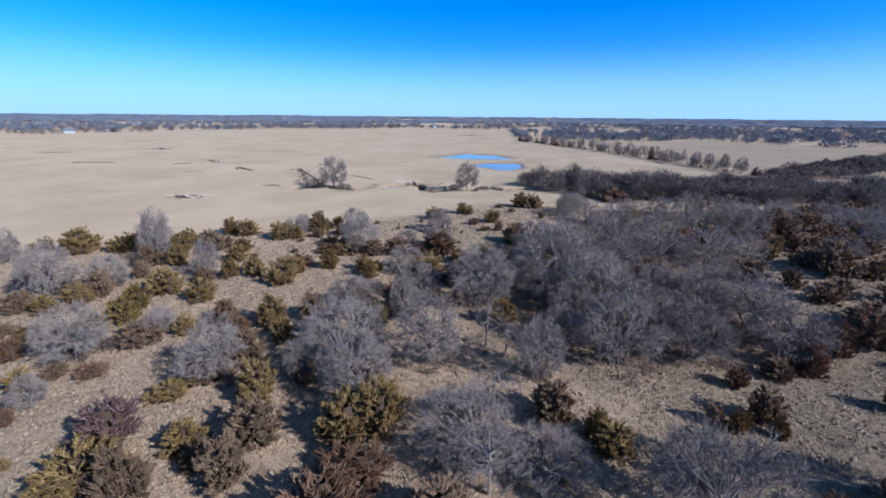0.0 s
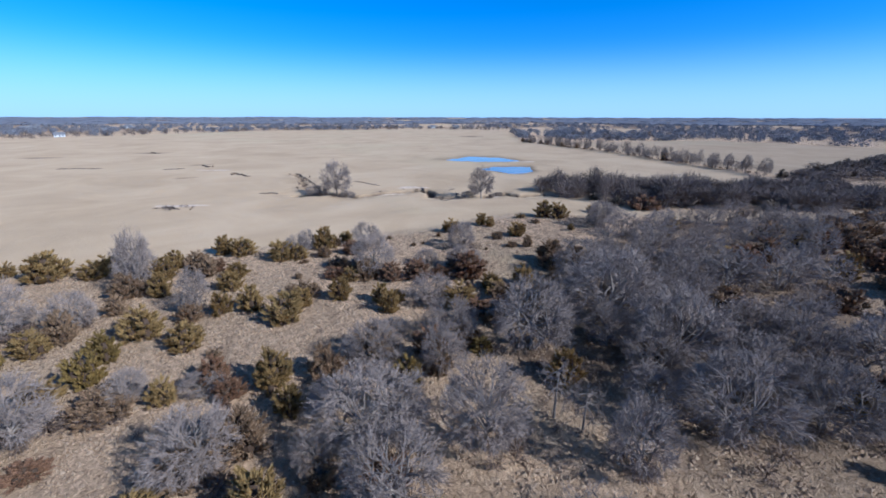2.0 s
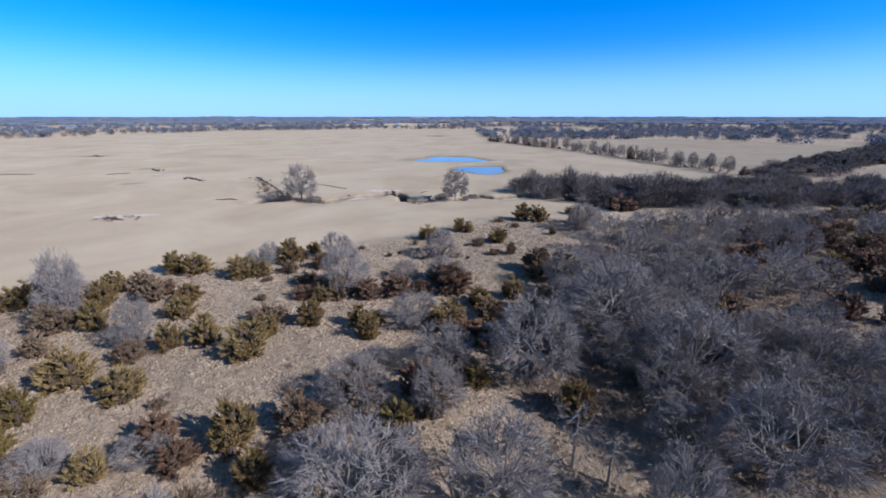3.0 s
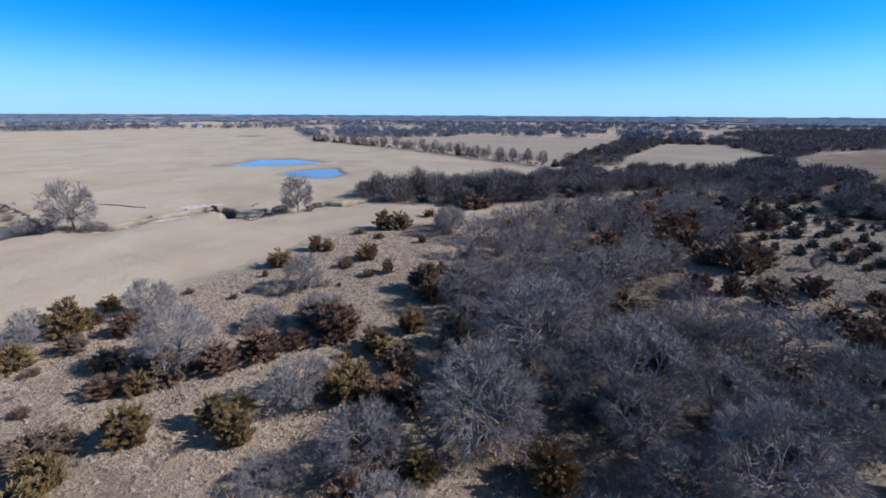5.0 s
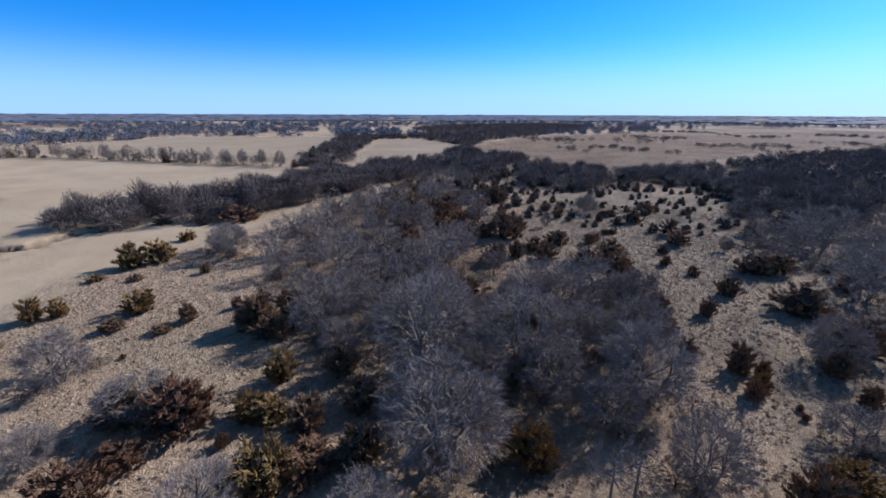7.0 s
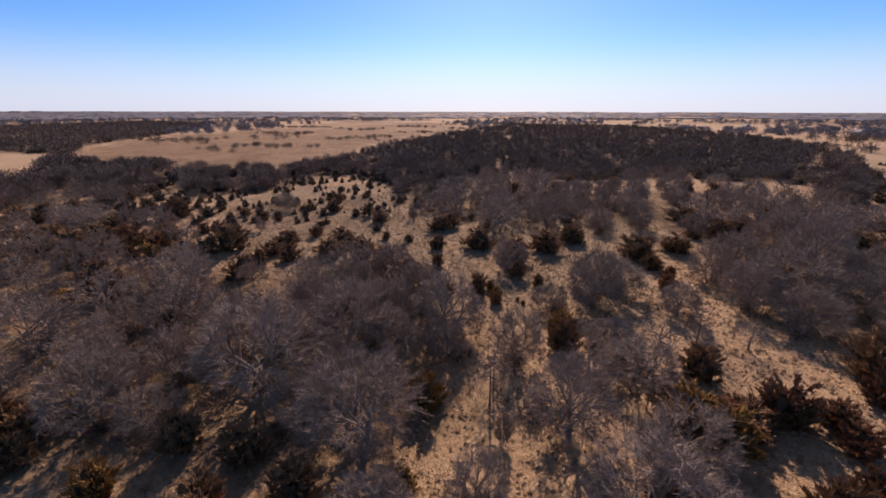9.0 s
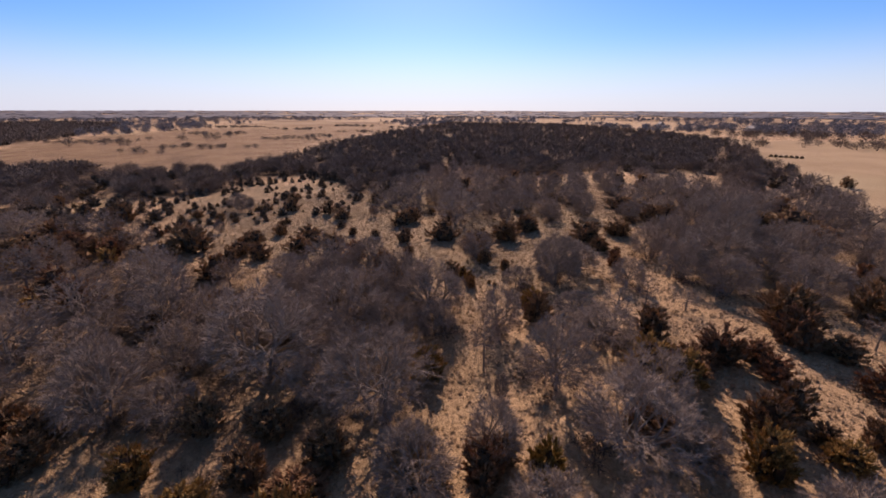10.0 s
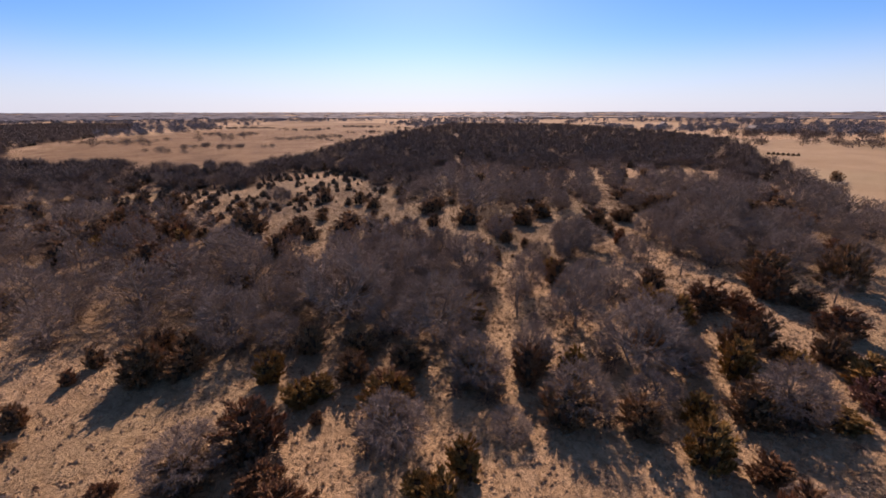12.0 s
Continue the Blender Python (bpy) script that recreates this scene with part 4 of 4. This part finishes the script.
for k in range(96):
    u = k / 95
    x, y = (74 + u / 0.55 * 36, 393 - u / 0.55 * 128) if u < 0.55 else (110 + (u - 0.55) / 0.45 * 11, 265 - (u - 0.55) / 0.45 * 97)
    if k % 5 == 1 and k < 38 or k == 69:
        cedar("D", x + dice.uniform(-2, 2), y, dice.uniform(3, 4.2), dice.uniform(3.4, 5.4))
    else:
        bare_tree(x + dice.uniform(-3, 3), y + dice.uniform(-2, 2), dice.uniform(2.6, 4.8), dice.uniform(3.4, 6.8), thin=k % 3 == 0)


# low brown scrub round the feet of the bare trees
SCRUB = foliage_material("brown_scrub", (0.09, 0.06, 0.042), (0.20, 0.14, 0.10), (0.32, 0.24, 0.175), 0.2)


# ---- woods further off, joined into a few sheets of trees ----
def far_tree(seed, sprays=200, wide=0.018):
    """A light leafless tree of the woods, 1 m wide and 1 m high: trunk, limbs and sprays of twigs."""
    rng = np.random.default_rng(seed)
    s = Sticks()
    s.stick((0, 0, -0.05), (0.02, 0, 0.4), 0.03, 0.02, 4)
    for k in range(6):
        a = k * 1.05 + rng.uniform(0, 0.6)
        s.stick((0.01, 0, rng.uniform(0.2, 0.4)), (0.3 * math.cos(a), 0.3 * math.sin(a), rng.uniform(0.6, 0.85)), 0.014, 0.006, 3)
    verts, tris = [], []
    for k in range(sprays):
        d = unit(rng.normal(0, 1, 3) + (0, 0, 0.15))
        base = np.array([0, 0, 0.4]) + d * rng.uniform(0.1, 0.36) * (1, 1, 1.1)
        tip = base + unit(d + 0.6 * unit(rng.normal(0, 1, 3)) + (0, 0, 0.3)) * rng.uniform(0.12, 0.24)
        across = unit(np.cross(tip - base, rng.normal(0, 1, 3))) * wide * rng.uniform(0.7, 1.4)
        verts += [base - across, base + across, tip]
        tris.append((3 * k, 3 * k + 1, 3 * k + 2))
    s.put(verts, tris)
    return s.arrays()


def far_cedar(seed, plumes=70):
    rng = np.random.default_rng(seed)
    s = Sticks()
    for _ in range(plumes):
        z, a = rng.beta(1.1, 1.6) * 0.9, rng.uniform(0, 2 * math.pi)
        rad = 0.5 * (1 - z * z) ** 0.8 * rng.uniform(0.85, 1.15)
        s.stick((0.3 * rad * math.cos(a), 0.3 * rad * math.sin(a), max(0, z - 0.1)), (rad * math.cos(a), rad * math.sin(a), z + 0.1), 0.1, 0)
    return s.arrays()


def mound(seed):
    """The rounded, lumpy top of a distant clump of trees, 1 m wide and 1 m high."""
    rng = np.random.default_rng(seed)
    n = 8
    rings = [(1.0, -0.3), (0.98, 0.45), (0.65, 0.85)]
    verts = [(0.5 * r * rng.uniform(0.8, 1.1) * math.cos(a), 0.5 * r * rng.uniform(0.8, 1.1) * math.sin(a), z * (1 if z < 0 else rng.uniform(0.75, 1.15))) for r, z in rings for a in np.arange(n) * 2 * math.pi / n]
    tris = []
    for k in range(2):
        for j in range(n):
            p, q = k * n + j, k * n + (j + 1) % n
            tris += [(p, q, q + n), (p, q + n, p + n)]
    verts.append((0, 0, 1.0))
    tris += [(2 * n + j, 2 * n + (j + 1) % n, 3 * n) for j in range(n)]
    return np.array(verts), np.array(tris)


def spread(name, shapes, places, material, label, category):
    """Many trees in one mesh of kind stuff; places: x, y, width, height."""
    rng = np.random.default_rng(len(places))
    verts, tris, count = [], [], 0
    for x, y, w, h in places:
        v, f = shapes[rng.integers(len(shapes))]
        a = rng.uniform(0, 2 * math.pi)
        c, s = math.cos(a), math.sin(a)
        verts.append(np.stack([x + w * (c * v[:, 0] - s * v[:, 1]), y + w * (s * v[:, 0] + c * v[:, 1]), float(land(x, y)) + h * v[:, 2]], 1))
        tris.append(f + count)
        count += len(v)
    return tagged(joined(name, np.concatenate(verts), np.concatenate(tris), material), label, category, kind="stuff")


NEAR_WOOD = [far_tree(s, 640, 0.0075) for s in range(5)]
FAR_TREES = [far_tree(s, 100, 0.023) for s in range(5)]
WOOD_CLUMPS = [far_tree(s, 84, 0.04) for s in range(5, 9)]
FAR_CEDARS = [far_cedar(s) for s in range(4)]
MOUNDS = [mound(s) for s in range(6)]
rng = np.random.default_rng(19)
SCRUB_SHAPES = [far_tree(s, 110, 0.02) for s in range(20, 24)]
low = []
for x, y, half in PLACED:
    if half > 2 and along(FLIGHT, x, y) < 70:
        for _ in range(6):
            a, d = rng.uniform(0, 6.28), half * rng.uniform(0.1, 1.05)
            low.append((x + d * math.cos(a), y + d * math.sin(a), rng.uniform(1.2, 2.8), rng.uniform(0.6, 1.6)))
for x, y in zip(rng.uniform(-60, 60, 260), rng.uniform(5, 85, 260)):
    if not inside(GREAT_FIELD, x, y):
        low.append((x, y, rng.uniform(0.5, 1.1), rng.uniform(0.4, 0.8)))
for line in (CREEK, CREEK_BRANCH, [(-83, 176), (-75, 168)], [(-111, 204), (-104, 196)], [(-72, 111), (-64, 109)]):
    for k in range(14 * (len(line) - 1) if len(line) < 5 else 90):
        n = rng.integers(len(line) - 1)
        u = rng.uniform()
        x, y = (line[n][i] + u * (line[n + 1][i] - line[n][i]) + rng.normal(0, 1.2) for i in (0, 1))
        low.append((x, y, rng.uniform(0.6, 1.8), rng.uniform(0.3, 0.9)))
for _ in range(150):
    u = rng.uniform()
    x, y = (74 + u / 0.55 * 36, 393 - u / 0.55 * 128) if u < 0.55 else (110 + (u - 0.55) / 0.45 * 11, 265 - (u - 0.55) / 0.45 * 97)
    low.append((x + rng.normal(0, 0.8), y, rng.uniform(1.5, 3.6), rng.uniform(0.8, 2)))
spread("brown_scrub", SCRUB_SHAPES, low, SCRUB, "low brown leafless scrub under the bare trees", "scrub")


def in_any(polys, x, y):
    hit = np.zeros(np.shape(x), bool)
    for p in polys:
        hit |= inside(p, x, y)
    return hit


trees, cedars = [], []
YOUNG = [(66, 48), (72, 20), (100, 0), (126, 8), (132, 34), (112, 52), (98, 80), (70, 62)]
for n, (x, y) in enumerate(scatter([(112, 82), (125, 76), (113, 61), (100, 55), (82, 58), (82, 72), (96, 82)], 3.4, 9, 500, clear=0.8)):
    size = dice.uniform(1.2, 3.2)
    (trees if n % 3 == 0 else cedars).append((x, y, size * dice.uniform(1, 1.5), size))
cedars += [(66 - 1.9 * k, -200 - 0.7 * k, 2.2, 1.6) for k in range(7)]
for x, y in scatter(YOUNG, 2.2, 6, 700, clear=0.8):
    if wave(x, y, 9, 2.5) > -0.35:
        size = dice.uniform(0.6, 2.1)
        cedars.append((x, y, size * dice.uniform(0.9, 1.4), size))
SOUTH_BELT = [(58, -122), (102, -238), (116, -278), (87, -231), (57, -175), (35, -134), (12, -89), (4, -71), (30, -80), (50, -98)]
CORNER = [(130, 93), (150, 99), (182, 101), (206, 108), (222, 120), (214, 128), (184, 121), (200, 96), (186, 78), (160, 84)]
for poly, number in ((CORNER, 520), (MAIN_WOOD, 8600), (BELT, 620), (STRIP, 800), (EAST, 900), (SOUTH_BELT, 300), (BEYOND, 4200)):
    xs, ys = [p[0] for p in poly], [p[1] for p in poly]
    px, py = rng.uniform(min(xs), max(xs), 30000), rng.uniform(min(ys), max(ys), 30000)
    ok = inside(poly, px, py)
    if poly is MAIN_WOOD:
        ok &= along([(101, -245), (48, -112)], px, py) > 7
        for cx, cy, half in ((172, 41, 5), (172, 14, 6), (157, 3, 5), (132, 53, 4), (148, 88, 4)):
            ok &= np.hypot(px - cx, py - cy) > half
        ok &= (wave(px, py, 14, 8.0) < 0.75) | (rng.uniform(0, 1, 30000) < 0.2)
        ok &= rng.uniform(0, 1, 30000) < np.clip(1.3 - np.hypot(px, py) / 420, 0.35, 1)
    for x, y in list(zip(px[ok], py[ok]))[: number // 2]:
        if poly is BELT and rng.uniform() < 0.7:
            if wave(x, y, 10, 3.0) > -0.45:
                trees.append((x, y, rng.uniform(5, 9.5), rng.uniform(3.6, 6.4) * (1.25 if x < 80 else 0.9) * (1 + 0.3 * float(wave(x, y, 13, 1.2)))))
        elif rng.uniform() < 0.28:
            cedars.append((x, y, rng.uniform(2.5, 5), rng.uniform(2.2, 4)))
        elif poly is BEYOND:
            trees.append((x, y, rng.uniform(8, 13), rng.uniform(3.5, 5.5)))
        else:
            trees.append((x, y, rng.uniform(4.5, 8.5), rng.uniform(3.4, 5.8) * (0.75 if poly in (STRIP, EAST) else 1)))
# loose trees along the far edge of the great field and over the prairie
for line, number in (([(-900, 385), (-419, 418), (-348, 565), (-251, 697), (5, 777), (112, 686)], 150), ([(310, 110), (330, 40), (420, -60)], 8), ([(140, 400), (240, 480)], 25), ([(106, -281), (54, -330), (-20, -400)], 34), ([(159, -372), (97, -428), (20, -480)], 70)):
    for _ in range(number):
        k = rng.integers(len(line) - 1)
        u = rng.uniform()
        x, y = (line[k][i] + u * (line[k + 1][i] - line[k][i]) + rng.normal(0, 14) for i in (0, 1))
        trees.append((x, y + 12, rng.uniform(6, 11), rng.uniform(4, 9)))
px, py = rng.uniform(160, 640, 3000), rng.uniform(-300, 137, 3000)
ok = inside(PRAIRIE, px, py) & (wave(px, py, 45, 2.0) > 0.5)
trees += [(x, y, rng.uniform(4, 8), rng.uniform(2.2, 4)) for x, y in zip(px[ok], py[ok])][:260]
near = [p for p in trees if math.hypot(p[0] + 10, p[1] - 45) < 185]
spread("woodland_trees", NEAR_WOOD, near, FAR_TWIGS, "grey-brown leafless woodland trees close together", "woods")
spread("woodland_beyond", FAR_TREES, [p for p in trees if p not in near], FAR_TWIGS, "grey-brown leafless woods reaching into the distance", "woods")
spread("woodland_cedars", FAR_CEDARS, cedars, FOLIAGE["W"], "dark cedars among the leafless woodland", "woods")

# distant country: strips and clumps of wood between the fields, out to the horizon
CLEAR = [GREAT_FIELD, FIELD_A, FIELD_B, SOUTH_FIELD, PRAIRIE, MAIN_WOOD, BEYOND]
turn = np.radians(rng.uniform(-62, 178, 36000))
dist = 430 * (4450 / 430) ** rng.uniform(0, 1, 36000)
px, py = dist * np.sin(turn), dist * np.cos(turn)
ok = ~in_any(CLEAR, px, py) & (wooded(px, py) > 0)
spots = [(x, y, d, k) for x, y, d, k in zip(px[ok], py[ok], dist[ok], rng.uniform(0.7, 1.3, ok.sum()))]
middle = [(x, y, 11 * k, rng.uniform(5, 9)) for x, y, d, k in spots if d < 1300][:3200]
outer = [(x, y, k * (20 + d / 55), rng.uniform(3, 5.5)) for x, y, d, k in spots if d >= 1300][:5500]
spread("scattered_woods", WOOD_CLUMPS, middle, HAZED_MID_WOOD, "leafless woods between the far fields, greyed as by haze", "woods")
spread("distant_woods", MOUNDS, outer, HAZED_FAR_WOOD, "distant woods in strips between pale fields, tinted blue-grey as by haze", "woods")


# ---- houses far off ----
def part(name, bm, material, parent, label=""):
    me = bpy.data.meshes.new(name)
    bm.to_mesh(me)
    bm.free()
    me.materials.append(material)
    ob = new(name, me)
    ob.parent = parent
    return tagged(ob, label)


def box(x0, y0, z0, x1, y1, z1, bevel=0.0):
    bm = bmesh.new()
    bmesh.ops.create_cube(bm, size=1, matrix=Matrix.Translation(((x0 + x1) / 2, (y0 + y1) / 2, (z0 + z1) / 2)) @ Matrix.Diagonal((x1 - x0, y1 - y0, z1 - z0, 1)))
    if bevel:
        bmesh.ops.bevel(bm, geom=bm.edges[:], offset=bevel, segments=1, affect="EDGES")
    return bm


def house(x, y, turn, length, depth, height, label):
    """A farmhouse: walls, gabled roof with a chimney, door and windows."""
    ob = new("farmhouse")
    ob.matrix_basis = pose(x, y, float(land(x, y)) - 0.1, 0, 0, turn)
    part("wall", box(-length / 2, -depth / 2, 0, length / 2, depth / 2, height), WHITE_WALL, ob)
    bm = bmesh.new()
    e, top = 0.5, height + depth * 0.38
    rows = [[bm.verts.new(p) for p in ((sx * (length / 2 + e), -depth / 2 - e, height - 0.15), (sx * (length / 2 + e), depth / 2 + e, height - 0.15), (sx * (length / 2 + e), 0, top))] for sx in (-1, 1)]
    (a, b, c), (d, f, g) = rows
    for face in ((a, c, b), (d, f, g), (a, d, g, c), (b, c, g, f), (a, b, f, d)):
        bm.faces.new(face)
    roof = part("roof", bm, GREY_ROOF, ob)
    part("chimney", box(length * 0.2, -0.4, top - 0.8, length * 0.2 + 0.7, 0.4, top + 0.9), STONE, roof)
    part("door", box(-0.5, -depth / 2 - 0.06, 0, 0.5, -depth / 2 + 0.02, 2.05), GREY_ROOF, ob)
    for k in (-0.34, 0.3):
        part("window", box(length * k - 0.6, -depth / 2 - 0.05, 1.0, length * k + 0.6, -depth / 2 + 0.02, 2.2), DARK_GLASS, ob)
    return tagged(ob, label, "house", "distant farmhouses")


for x, y, turn, length, depth, height in [
    (-402, 470, 40, 9, 6, 2.6), (-520, 540, 35, 9, 7, 2.8), (-468, 621, 40, 10, 7, 2.8), (-560, 800, 20, 12, 8, 3), (-690, 760, 30, 11, 7, 3), (-640, 690, 45, 12, 8, 3),
    (-10, 841, 5, 11, 7, 3), (35, 856, 0, 10, 7, 2.8), (-60, 930, 12, 12, 8, 3), (199, 702, -20, 12, 8, 3.4),
    (420, 330, -60, 11, 8, 3.2), (190, -500, 150, 12, 8, 3.2), (330, -560, 140, 11, 8, 3), (640, -560, 120, 18, 11, 5),
]:
    house(x, y, turn, length, depth, height, "white farmhouse with a grey gabled roof far off in the fields")


# ---- dry bunchgrass standing over the near slope ----
def tuft_shapes(number):
    """Small clumps of bent grass, 1 m wide and 1 m high: a ragged heap with blades that hang over."""
    shapes = []
    for s in range(number):
        r = np.random.default_rng(100 + s)
        ring = [np.array([math.cos(a), math.sin(a), 0]) for a in np.arange(5) * 1.257 + r.uniform(0, 1)]
        v = [d * r.uniform(0.4, 0.75) for d in ring] + [np.array([r.uniform(-0.25, 0.25), r.uniform(-0.25, 0.25), r.uniform(0.35, 0.7)])]
        f = [(k, (k + 1) % 5, 5) for k in range(5)]
        for k in range(3):
            d = ring[(2 * k) % 5]
            side, n = np.array([-d[1], d[0], 0]) * 0.1, len(v)
            v += [d * 0.15 - side + (0, 0, 0.3), d * 0.15 + side + (0, 0, 0.3), d * r.uniform(0.6, 1.0) + (0, 0, r.uniform(0.7, 1.3))]
            f.append((n, n + 1, n + 2))
        shapes.append((np.array(v), np.array(f)))
    return shapes


SLOPE_GRASS = [(-75, 8), (-40, -10), (-10, -40), (30, -40), (70, -20), (95, -5), (95, 70), (45, 95), (20, 104), (-8, 88), (-31, 75), (-70, 62)]
px, py = rng.uniform(-75, 95, 150000), rng.uniform(-40, 104, 150000)
ok = inside(SLOPE_GRASS, px, py) & (wave(px, py, 0.9, 2.0) + 0.6 * wave(px, py, 4.0, 3.0) > -0.4) & (along(LANES[0][0], px, py) > 0.5) & (np.minimum.reduce([along(line, px, py) for line in TRAILS]) > 0.35)
px, py = px[ok], py[ok]
size, pick, ang = rng.uniform(0.16, 0.4, len(px)), rng.integers(0, 8, len(px)), rng.uniform(0, 6.28, len(px))
pz = land(px, py)
TUFTS = tuft_shapes(8)
template = np.stack([v for v, _ in TUFTS])[pick]
ca, sa = np.cos(ang)[:, None], np.sin(ang)[:, None]
vx = px[:, None] + size[:, None] * (ca * template[..., 0] - sa * template[..., 1])
vy = py[:, None] + size[:, None] * (sa * template[..., 0] + ca * template[..., 1])
vz = pz[:, None] - 0.03 + size[:, None] * 0.75 * template[..., 2]
faces = TUFTS[0][1][None] + (np.arange(len(px)) * template.shape[1])[:, None, None]
tagged(joined("bunchgrass", np.stack([vx, vy, vz], -1).reshape(-1, 3), faces.reshape(-1, 3), GRASS), "clumps of dry tan bunchgrass over the slope", "grass", kind="stuff")
